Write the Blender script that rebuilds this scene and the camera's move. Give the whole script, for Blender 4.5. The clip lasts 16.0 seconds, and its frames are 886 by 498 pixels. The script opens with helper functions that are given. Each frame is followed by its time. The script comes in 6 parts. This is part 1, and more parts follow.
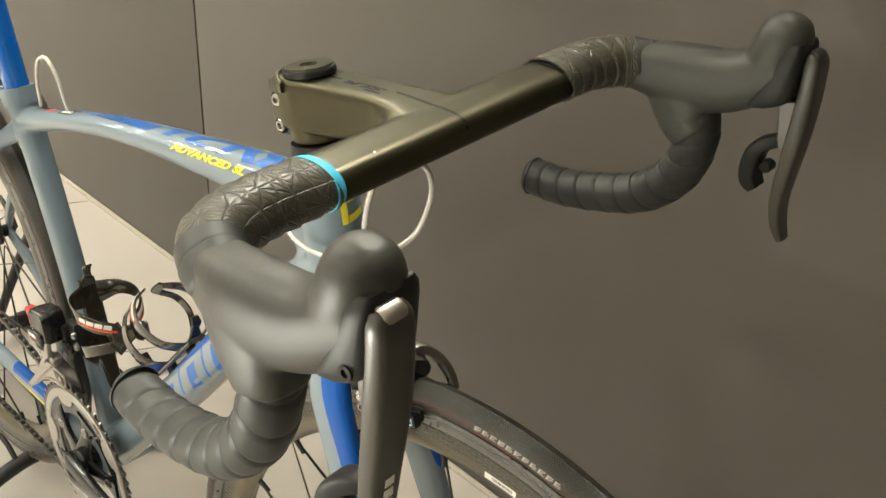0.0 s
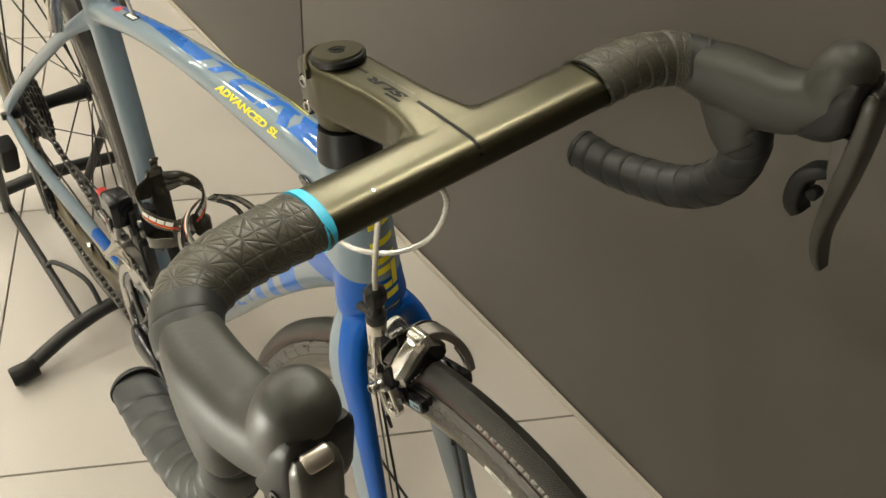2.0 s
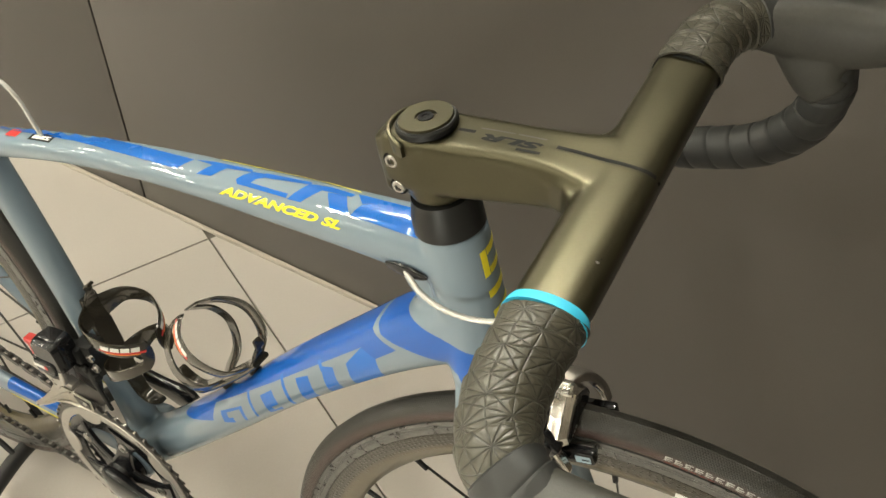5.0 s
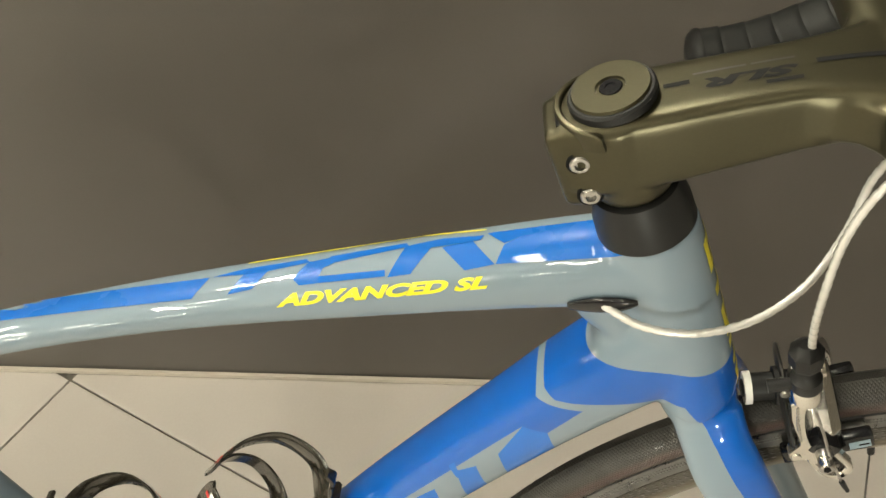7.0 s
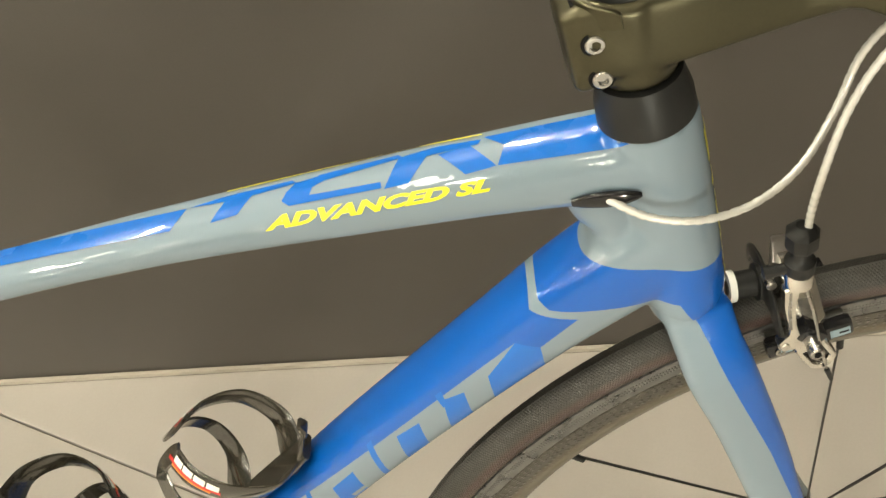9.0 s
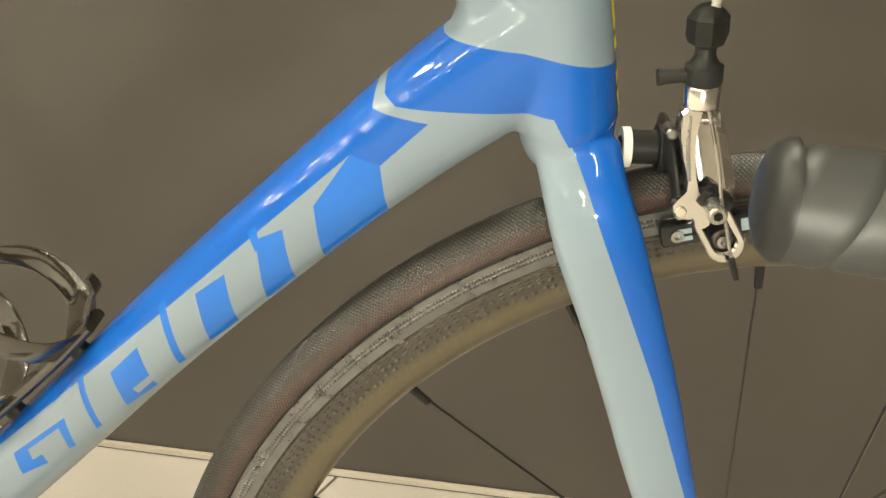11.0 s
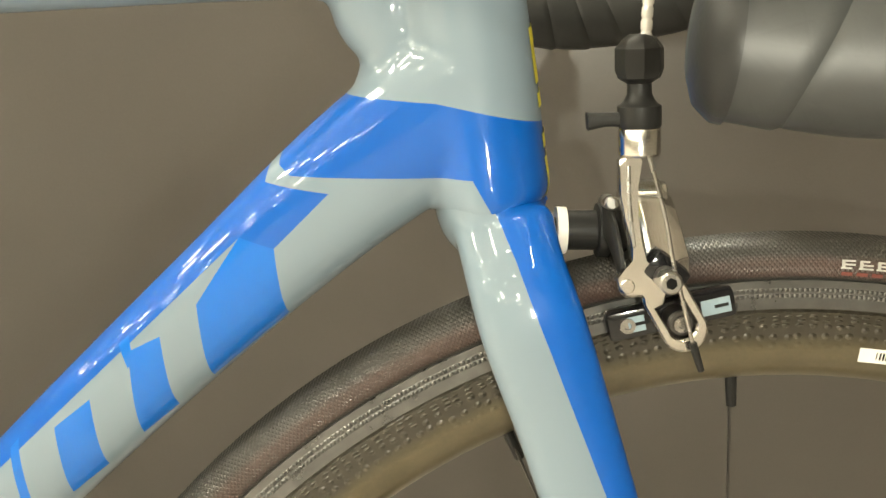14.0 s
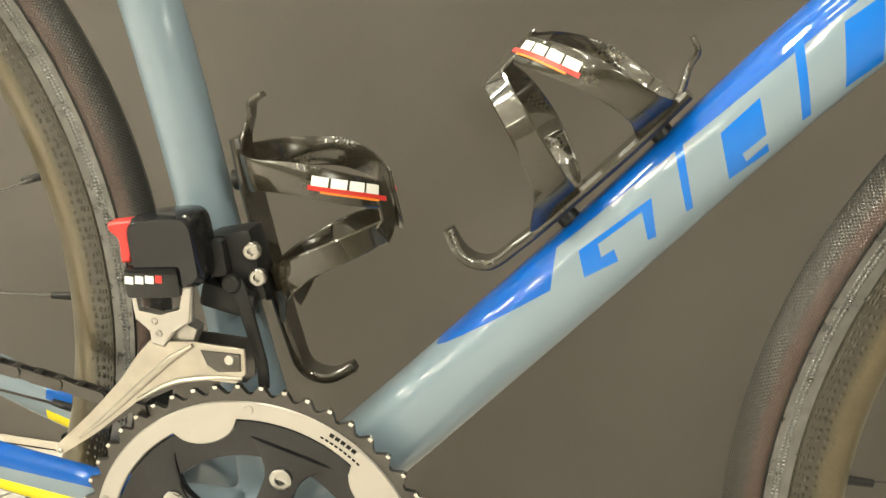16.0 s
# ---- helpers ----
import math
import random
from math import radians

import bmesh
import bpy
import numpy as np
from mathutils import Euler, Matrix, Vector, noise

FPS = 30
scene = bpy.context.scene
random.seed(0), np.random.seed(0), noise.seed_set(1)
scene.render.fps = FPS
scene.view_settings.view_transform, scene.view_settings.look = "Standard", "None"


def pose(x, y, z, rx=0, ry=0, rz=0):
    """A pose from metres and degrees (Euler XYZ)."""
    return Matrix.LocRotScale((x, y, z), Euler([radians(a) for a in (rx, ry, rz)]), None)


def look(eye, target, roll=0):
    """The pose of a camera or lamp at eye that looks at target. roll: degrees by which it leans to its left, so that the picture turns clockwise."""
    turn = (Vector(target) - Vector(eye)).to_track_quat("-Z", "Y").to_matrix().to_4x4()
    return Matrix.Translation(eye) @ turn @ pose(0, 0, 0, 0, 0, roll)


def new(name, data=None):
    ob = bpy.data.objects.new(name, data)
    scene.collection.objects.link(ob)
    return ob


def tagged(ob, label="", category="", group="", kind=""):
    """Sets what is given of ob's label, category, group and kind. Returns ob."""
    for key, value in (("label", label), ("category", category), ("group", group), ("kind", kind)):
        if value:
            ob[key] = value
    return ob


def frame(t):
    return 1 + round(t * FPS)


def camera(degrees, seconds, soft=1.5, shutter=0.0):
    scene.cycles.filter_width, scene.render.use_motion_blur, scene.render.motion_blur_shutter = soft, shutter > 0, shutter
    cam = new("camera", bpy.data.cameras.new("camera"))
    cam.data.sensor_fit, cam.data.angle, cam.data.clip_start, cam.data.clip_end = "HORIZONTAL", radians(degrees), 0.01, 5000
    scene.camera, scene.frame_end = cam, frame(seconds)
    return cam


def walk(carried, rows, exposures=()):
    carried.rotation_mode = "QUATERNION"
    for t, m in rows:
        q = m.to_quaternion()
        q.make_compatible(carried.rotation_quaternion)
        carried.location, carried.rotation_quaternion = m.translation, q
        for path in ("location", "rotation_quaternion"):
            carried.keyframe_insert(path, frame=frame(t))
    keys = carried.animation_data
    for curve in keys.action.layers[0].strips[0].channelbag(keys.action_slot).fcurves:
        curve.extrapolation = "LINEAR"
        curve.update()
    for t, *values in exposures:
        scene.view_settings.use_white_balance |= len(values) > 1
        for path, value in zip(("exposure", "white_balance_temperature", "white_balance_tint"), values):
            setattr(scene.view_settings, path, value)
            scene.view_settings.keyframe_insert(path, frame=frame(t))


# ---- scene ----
cam = camera(43.87, 16.0)
PATH = [
    (0, (0.4098, -0.4577, 1.1888), (-0.1883, 0.1505, 0.6669), 2.82),
    (0.5, (0.4212, -0.4391, 1.2399), (-0.1747, 0.1198, 0.6632), 2.97),
    (1, (0.4152, -0.3976, 1.2895), (-0.1747, 0.1133, 0.6643), 2.55),
    (1.5, (0.3930, -0.3576, 1.3008), (-0.1903, 0.1172, 0.6418), 3.19),
    (2, (0.3772, -0.3345, 1.3069), (-0.2000, 0.1152, 0.6253), 3.52),
    (2.5, (0.3656, -0.3217, 1.3041), (-0.2038, 0.1199, 0.6108), 3.45),
    (3, (0.3273, -0.3170, 1.2934), (-0.2280, 0.1211, 0.5865), 2.91),
    (3.5, (0.2771, -0.3311, 1.3047), (-0.2490, 0.1304, 0.5905), 2.39),
    (3.7, (0.2456, -0.3407, 1.3079), (-0.2608, 0.1370, 0.5900), 2.23),
    (5.8, (0.0262, -0.4704, 1.2713), (-0.2811, 0.1759, 0.5729), -5.43),
    (6, (-0.0058, -0.4640, 1.2614), (-0.2890, 0.1908, 0.5606), -6.25),
    (6.5, (-0.0941, -0.3994, 1.2231), (-0.3229, 0.2694, 0.5156), -9.01),
    (7, (-0.1739, -0.3754, 1.1841), (-0.3472, 0.2962, 0.4638), -10.11),
    (7.5, (-0.2274, -0.3859, 1.1757), (-0.3415, 0.2830, 0.4412), -10.06),
    (8, (-0.2575, -0.3858, 1.1704), (-0.3221, 0.2760, 0.4234), -9.61),
    (8.2, (-0.2651, -0.3866, 1.1656), (-0.3179, 0.2734, 0.4162), -9.50),
    (10.3, (-0.19889, -0.45343, 1.00580), (-0.25794, 0.34418, 0.40548), 2.1355),
    (10.5, (-0.18833, -0.45136, 0.96233), (-0.25883, 0.36180, 0.38457), 2.6609),
    (11, (-0.16441, -0.46905, 0.87820), (-0.21652, 0.39170, 0.37182), 4.7990),
    (11.5, (-0.13759, -0.48688, 0.86320), (-0.18603, 0.40059, 0.40482), 5.4220),
    (12, (-0.13082, -0.53364, 0.85540), (-0.18835, 0.37795, 0.44850), 5.2632),
    (12.5, (-0.12951, -0.48064, 0.78440), (-0.18085, 0.46365, 0.45914), 4.6612),
    (13, (-0.13546, -0.41823, 0.75660), (-0.16067, 0.54551, 0.49088), 4.5913),
    (13.5, (-0.13121, -0.41375, 0.75090), (-0.15291, 0.55814, 0.51652), 4.1599),
    (14, (-0.13365, -0.43201, 0.75910), (-0.19104, 0.53895, 0.52690), 3.5097),
    (14.5, (-0.14399, -0.48032, 0.75550), (-0.27948, 0.47720, 0.50111), 2.8000),
    (14.7, (-0.16999, -0.49448, 0.75550), (-0.33014, 0.45247, 0.47686), 2.4910),
    (15, (-0.23089, -0.53694, 0.68300), (-0.40129, 0.42354, 0.46296), 3.0664),
    (15.5, (-0.33001, -0.57285, 0.65150), (-0.48720, 0.38029, 0.39320), 3.8425),
    (16, (-0.39811, -0.55479, 0.60970), (-0.55970, 0.38853, 0.31955), 3.6651),
]
# the clip's camera opens up as it leaves the pale floor, and its white balance drifts
EXPOSURES = [(0.0, -0.7, 6600, 3), (2.0, -1.13, 6600, 3), (3.7, -1.17, 6550, 3), (6.2, -0.6, 6600, 2), (7.2, -0.9, 6650, 2), (8.2, -0.88, 6700, 2), (10.3, -0.36, 6950, 3), (12.0, -0.32, 7000, 1), (12.8, -0.2, 6900, 1), (14.5, -0.26, 7000, 1), (15.0, -0.09, 6950, 1), (16.0, -0.12, 6700, 0)]
walk(cam, [(t, look(e, g, r)) for t, e, g, r in PATH], exposures=EXPOSURES)

# world: a dim shop interior, lit by its ceiling lamps
world = bpy.data.worlds.new("world")
scene.world = world
world.use_nodes = True
world.node_tree.nodes["Background"].inputs[0].default_value = (1.0, 0.93, 0.82, 1)
world.node_tree.nodes["Background"].inputs[1].default_value = 0.05


# ---------------------------------------------------------------- helpers
def part(name, bm, material, parent=None, label="", smooth=True):
    """Links a bmesh as one mesh object under a thing or a part."""
    me = bpy.data.meshes.new(name)
    bm.normal_update()
    bm.to_mesh(me)
    bm.free()
    for mat in material if isinstance(material, (list, tuple)) else [material]:
        me.materials.append(mat)
    if smooth:
        me.polygons.foreach_set("use_smooth", [True] * len(me.polygons))
        me.set_sharp_from_angle(angle=radians(35))
    ob = new(name, me)
    ob.parent = parent
    if label:
        tagged(ob, label)
    return ob


def empty(name, label, category, group="", kind=""):
    ob = new(name)
    ob.empty_display_size = 0.05
    return tagged(ob, label, category, group, kind)


def V(*a):
    return Vector(a)


def catmull(pts, n):
    """A smooth curve of n points through the given ones (any dimension)."""
    p = np.array([tuple(a) for a in pts], float)
    d = np.r_[0, np.cumsum(np.sqrt(np.linalg.norm(np.diff(p[:, :3], axis=0), axis=1)) + 1e-9)]
    q = np.vstack([2 * p[0] - p[1], p, 2 * p[-1] - p[-2]])
    k = np.r_[d[0] - (d[1] - d[0]), d, d[-1] + (d[-1] - d[-2])]
    out = []
    for t in np.linspace(0, d[-1], n):
        i = min(max(int(np.searchsorted(d, t, "right")) - 1, 0), len(p) - 2) + 1
        t0, t1, t2, t3 = k[i - 1 : i + 3]
        a1 = (t1 - t) / (t1 - t0) * q[i - 1] + (t - t0) / (t1 - t0) * q[i]
        a2 = (t2 - t) / (t2 - t1) * q[i] + (t - t1) / (t2 - t1) * q[i + 1]
        a3 = (t3 - t) / (t3 - t2) * q[i + 1] + (t - t2) / (t3 - t2) * q[i + 2]
        b1 = (t2 - t) / (t2 - t0) * a1 + (t - t0) / (t2 - t0) * a2
        b2 = (t3 - t) / (t3 - t1) * a2 + (t - t1) / (t3 - t1) * a3
        out.append((t2 - t) / (t2 - t1) * b1 + (t - t1) / (t2 - t1) * b2)
    return np.array(out)


def skin(bm, rings, closed=False, caps=True):
    """Faces between rings of points with equal counts."""
    vs = [[bm.verts.new(p) for p in r] for r in rings]
    n = len(vs[0])
    last = len(vs) if closed else len(vs) - 1
    for i in range(last):
        a, b = vs[i], vs[(i + 1) % len(vs)]
        for k in range(n):
            bm.faces.new((a[k], a[(k + 1) % n], b[(k + 1) % n], b[k]))
    if caps and not closed:
        bm.faces.new(vs[0][::-1])
        bm.faces.new(vs[-1])
    return vs


def section(a, b, power=2.0, n=28):
    """A superellipse with half axes a and b."""
    out = []
    for k in range(n):
        t = 2 * math.pi * k / n
        c, s = math.cos(t), math.sin(t)
        out.append((a * math.copysign(abs(c) ** (2 / power), c), b * math.copysign(abs(s) ** (2 / power), s)))
    return out


def tube(bm, rows, n=24, steps=24, power=2.0, side=None, closed=False):
    """Sweeps a superellipse along rows of (x, y, z, a, b): a across, b in the other way. side: a fixed direction for a."""
    p = catmull(rows, steps) if steps else np.array(rows, float)
    rings = []
    prev = None
    for i in range(len(p)):
        if closed:
            tan = Vector(p[(i + 1) % len(p)][:3] - p[i - 1][:3]).normalized()
        else:
            tan = Vector(p[min(i + 1, len(p) - 1)][:3] - p[max(i - 1, 0)][:3]).normalized()
        if side is not None:
            u = Vector(side)
        else:
            u = prev if prev is not None else (V(0, 0, 1).cross(tan) if abs(tan.z) < 0.9 else V(0, 1, 0).cross(tan))
        u = (u - tan * u.dot(tan)).normalized()
        prev = u
        w = tan.cross(u)
        c = Vector(p[i][:3])
        rings.append([c + u * s[0] + w * s[1] for s in section(p[i][3], p[i][4], power, n)])
    skin(bm, rings, closed)
    return bm


def round_tube(bm, pts, r, n=12, steps=24):
    return tube(bm, [(*p[:3], p[3] if len(p) > 3 else r, p[3] if len(p) > 3 else r) for p in pts], n, steps)


def rod(bm, a, b, r, r2=None, n=16, bevel=0.0):
    """A rod or cone from a to b, with chamfered ends."""
    a, b = Vector(a), Vector(b)
    r2 = r if r2 is None else r2
    d = b - a
    t = d.normalized()
    u = t.orthogonal().normalized()
    w = t.cross(u)

    def ring(c, rr):
        return [c + (u * math.cos(2 * math.pi * k / n) + w * math.sin(2 * math.pi * k / n)) * rr for k in range(n)]

    rings = [ring(a, r - bevel), ring(a + t * bevel, r), ring(b - t * bevel, r2), ring(b, r2 - bevel)] if bevel else [ring(a, r), ring(b, r2)]
    skin(bm, rings)
    return bm


def lathe(bm, c, axis, profile, n=32, start=None):
    """Turns a profile of (along, radius) round an axis."""
    c, t = Vector(c), Vector(axis).normalized()
    u = (Vector(start) if start else t.orthogonal())
    u = (u - t * u.dot(t)).normalized()
    w = t.cross(u)
    skin(bm, [[c + t * h + (u * math.cos(2 * math.pi * k / n) + w * math.sin(2 * math.pi * k / n)) * max(r, 1e-5) for k in range(n)] for h, r in profile])
    return bm


def ring_solid(bm, c, axis, profile, n=96):
    """A closed ring: the profile of (radius, along) turned fully round the axis."""
    c, t = Vector(c), Vector(axis).normalized()
    u = t.orthogonal().normalized()
    w = t.cross(u)
    rings = []
    for k in range(n):
        d = u * math.cos(2 * math.pi * k / n) + w * math.sin(2 * math.pi * k / n)
        rings.append([c + d * r + t * h for r, h in profile])
    vs = skin(bm, rings, closed=True)
    uv = bm.loops.layers.uv.verify()
    m = len(profile)
    index = {v: (i, k) for i, r in enumerate(vs) for k, v in enumerate(r)}
    for f in bm.faces:
        ids = [index.get(l.vert) for l in f.loops]
        if None in ids:
            continue
        wrap_i = max(i for i, _ in ids) - min(i for i, _ in ids) > 1
        wrap_k = max(k for _, k in ids) - min(k for _, k in ids) > 1
        for l, (i, k) in zip(f.loops, ids):
            l[uv].uv = ((i + (n if wrap_i and i == 0 else 0)) / n, (k + (m if wrap_k and k == 0 else 0)) / m)
    return bm


def block(bm, c, size, m=None, bevel=0.0):
    """A box with chamfered edges."""
    r = bmesh.ops.create_cube(bm, size=1)
    vs = r["verts"]
    bmesh.ops.scale(bm, vec=size, verts=vs)
    if bevel:
        es = list({e for v in vs for e in v.link_edges})
        g = bmesh.ops.bevel(bm, geom=es, offset=bevel, segments=2, affect="EDGES", profile=0.6)
        vs = list({v for f in g["faces"] for v in f.verts} | {v for v in vs if v.is_valid})
        vs = [v for v in vs if v.is_valid]
    mat = Matrix.Translation(c) @ (m.to_4x4() if m else Matrix.Identity(4))
    bmesh.ops.transform(bm, matrix=mat, verts=vs)
    return bm


def plate(bm, outline, thick, m, bevel=0.0008):
    """A flat outline of (x, y) given a thickness, its edges chamfered, then placed by m."""
    n = len(outline)
    cx, cy = sum(p[0] for p in outline) / n, sum(p[1] for p in outline) / n

    def inset(p):
        d = math.hypot(p[0] - cx, p[1] - cy) + 1e-9
        return (p[0] - (p[0] - cx) / d * bevel, p[1] - (p[1] - cy) / d * bevel)

    rings = []
    for z, small in ((-thick / 2, 1), (-thick / 2 + bevel, 0), (thick / 2 - bevel, 0), (thick / 2, 1)):
        rings.append([m @ V(*(inset(p) if small else p), z) for p in outline])
    skin(bm, rings)
    return bm


def remeshed(bm, voxel, smooth=6, matrix=None):
    """Melts overlapping forms into one moulded skin."""
    me = bpy.data.meshes.new("melt")
    bmesh.ops.recalc_face_normals(bm, faces=bm.faces)
    bm.to_mesh(me)
    bm.free()
    ob = new("melt", me)
    mod = ob.modifiers.new("melt", "REMESH")
    mod.mode, mod.voxel_size = "VOXEL", voxel
    sm = ob.modifiers.new("smooth", "SMOOTH")
    sm.factor, sm.iterations = 0.5, smooth
    got = bpy.data.meshes.new_from_object(ob.evaluated_get(bpy.context.evaluated_depsgraph_get()))
    bpy.data.objects.remove(ob)
    out = bmesh.new()
    out.from_mesh(got)
    bpy.data.meshes.remove(got)
    bpy.data.meshes.remove(me)
    if matrix:
        out.transform(matrix)
    return out


# ---------------------------------------------------------------- materials
def material(name, colour, rough=0.5, metal=0.0, coat=0.0, spec=0.5):
    m = bpy.data.materials.new(name)
    m.use_nodes = True
    b = m.node_tree.nodes["Principled BSDF"]
    b.inputs["Base Color"].default_value = (*colour, 1)
    b.inputs["Roughness"].default_value = rough
    b.inputs["Metallic"].default_value = metal
    b.inputs["Coat Weight"].default_value = coat
    b.inputs["Coat Roughness"].default_value = 0.04
    b.inputs["Specular IOR Level"].default_value = spec
    return m


def node(m, kind, **values):
    n = m.node_tree.nodes.new(kind)
    for key, value in values.items():
        if key in n.inputs:
            n.inputs[key].default_value = value
    return n


def link(m, a, b):
    m.node_tree.links.new(a, b)


def maths(m, op, a, b=None, c=None):
    n = m.node_tree.nodes.new("ShaderNodeMath")
    n.operation = op
    for k, v in enumerate((a, b, c)):
        if v is None:
            continue
        if isinstance(v, (int, float)):
            n.inputs[k].default_value = v
        else:
            link(m, v, n.inputs[k])
    return n.outputs[0]


def varied(m, colour, scale, amount, rough=None, rough_amount=0.0, bump=0.0, bump_scale=None, detail=6.0):
    """Colour and roughness that vary with a noise at one scale, and a fine relief at another."""
    b = m.node_tree.nodes["Principled BSDF"]
    co = node(m, "ShaderNodeTexCoord")
    big = node(m, "ShaderNodeTexNoise", Scale=scale, Detail=detail)
    fine = node(m, "ShaderNodeTexNoise", Scale=bump_scale or scale * 12, Detail=4.0)
    link(m, co.outputs["Object"], big.inputs["Vector"])
    link(m, co.outputs["Object"], fine.inputs["Vector"])
    ramp = node(m, "ShaderNodeMix")
    ramp.data_type = "RGBA"
    ramp.inputs["A"].default_value = (*[c * (1 - amount) for c in colour], 1)
    ramp.inputs["B"].default_value = (*[min(1, c * (1 + amount)) for c in colour], 1)
    mixed = maths(m, "MULTIPLY_ADD", fine.outputs[0], 0.4, maths(m, "MULTIPLY", big.outputs[0], 0.6))
    link(m, mixed, ramp.inputs["Factor"])
    link(m, ramp.outputs["Result"], b.inputs["Base Color"])
    if rough is not None:
        link(m, maths(m, "MULTIPLY_ADD", big.outputs[0], rough_amount * 2, rough - rough_amount), b.inputs["Roughness"])
    if bump:
        bp = node(m, "ShaderNodeBump", Strength=1.0, Distance=bump)
        link(m, fine.outputs[0], bp.inputs["Height"])
        link(m, bp.outputs[0], b.inputs["Normal"])
    return m


GREY = varied(material("grey_blue_paint", (0.23, 0.3, 0.325), 0.3, 0.0, 0.8), (0.23, 0.3, 0.325), 9, 0.05, 0.3, 0.05)
BLUE = varied(material("blue_paint", (0.002, 0.1, 0.42), 0.3, 0.0, 0.85, 0.15), (0.002, 0.1, 0.42), 9, 0.08, 0.28, 0.05)
YELLOW = varied(material("yellow_paint", (0.75, 0.66, 0.02), 0.35, 0.0, 0.4), (0.75, 0.66, 0.02), 30, 0.08, 0.35, 0.05)
SATIN = varied(material("satin_carbon", (0.058, 0.0525, 0.03), 0.34, 0.8, 0.0), (0.058, 0.0525, 0.03), 14, 0.25, 0.34, 0.06, 0.00004, 600)
BLACK = varied(material("black_plastic", (0.014, 0.014, 0.0135), 0.42, 0, 0, 0.22), (0.014, 0.014, 0.0135), 40, 0.25, 0.42, 0.08, 0.00005, 900)
GLOSS_BLACK = varied(material("gloss_black", (0.008, 0.008, 0.009), 0.12, 0, 0.0, 0.4), (0.008, 0.008, 0.009), 30, 0.2, 0.12, 0.05)
INK = varied(material("black_print", (0.008, 0.008, 0.008), 0.6, 0, 0, 0.15), (0.008, 0.008, 0.008), 60, 0.2)
RUBBER = varied(material("hood_rubber", (0.028, 0.0275, 0.0225), 0.48, 0, 0, 0.5), (0.028, 0.0275, 0.0225), 26, 0.5, 0.48, 0.1, 0.00016, 300)
LEVER = varied(material("satin_lever_carbon", (0.04, 0.037, 0.03), 0.36, 0.0, 0.0, 0.5), (0.04, 0.037, 0.03), 30, 0.3, 0.36, 0.08, 0.00005, 500)
STEEL = varied(material("polished_alloy", (0.62, 0.6, 0.56), 0.2, 1.0), (0.62, 0.6, 0.56), 60, 0.12, 0.2, 0.08)
BOLT = varied(material("bolt_steel", (0.36, 0.35, 0.33), 0.3, 1.0), (0.36, 0.35, 0.33), 90, 0.15, 0.28, 0.08)
MATT_ALLOY = varied(material("anodised_alloy", (0.43, 0.41, 0.38), 0.4, 0.75), (0.43, 0.41, 0.38), 50, 0.08, 0.42, 0.06, 0.00003, 1500)
BRUSHED = varied(material("brushed_alloy", (0.46, 0.43, 0.39), 0.3, 1.0), (0.46, 0.43, 0.39), 28, 0.4, 0.3, 0.12, 0.0002, 60)
DARK_METAL = varied(material("dark_steel", (0.09, 0.085, 0.08), 0.38, 0.9), (0.09, 0.085, 0.08), 80, 0.3, 0.38, 0.1)
CYAN = varied(material("cyan_tape", (0.06, 0.52, 0.78), 0.45), (0.06, 0.52, 0.78), 60, 0.06, 0.45, 0.05)
WHITE = varied(material("white_plastic", (0.75, 0.74, 0.7), 0.4), (0.75, 0.74, 0.7), 60, 0.06, 0.4, 0.05)
RED = varied(material("red_plastic", (0.48, 0.025, 0.022), 0.35), (0.48, 0.025, 0.022), 60, 0.1, 0.35, 0.05)
ORANGE = material("orange_print", (0.8, 0.22, 0.02), 0.4)
HOUSING = varied(material("clear_cable_housing", (0.58, 0.57, 0.54), 0.2, 0.4, 0.6), (0.58, 0.57, 0.54), 150, 0.15, 0.22, 0.1)
STAND = varied(material("stand_paint", (0.015, 0.015, 0.015), 0.45), (0.015, 0.015, 0.015), 40, 0.3, 0.45, 0.1, 0.00008, 500)
GROUT = varied(material("grout", (0.2, 0.18, 0.15), 0.9), (0.2, 0.18, 0.15), 20, 0.25)
SCREW_HOLE = material("dark_socket", (0.005, 0.005, 0.005), 0.7, 0, 0, 0.1)


def carbon_weave():
    m = material("carbon_weave", (0.04, 0.038, 0.032), 0.24, 0.2, 0.8)
    b = m.node_tree.nodes["Principled BSDF"]
    co = node(m, "ShaderNodeTexCoord")
    ch = node(m, "ShaderNodeTexChecker", Scale=480.0)
    ns = node(m, "ShaderNodeTexNoise", Scale=45.0, Detail=3.0)
    turned = node(m, "ShaderNodeMapping")
    turned.inputs["Rotation"].default_value = (0.6, 0.7, 0.5)
    link(m, co.outputs["Object"], turned.inputs["Vector"])
    link(m, turned.outputs[0], ch.inputs["Vector"])
    link(m, co.outputs["Object"], ns.inputs["Vector"])
    ch.inputs["Color1"].default_value, ch.inputs["Color2"].default_value = (0.05, 0.043, 0.026, 1), (0.009, 0.008, 0.007, 1)
    mix = node(m, "ShaderNodeMix")
    mix.data_type = "RGBA"
    mix.inputs["B"].default_value = (0.024, 0.02, 0.013, 1)
    link(m, ns.outputs[0], mix.inputs["Factor"])
    link(m, ch.outputs[0], mix.inputs["A"])
    link(m, mix.outputs["Result"], b.inputs["Base Color"])
    return m


WEAVE = carbon_weave()


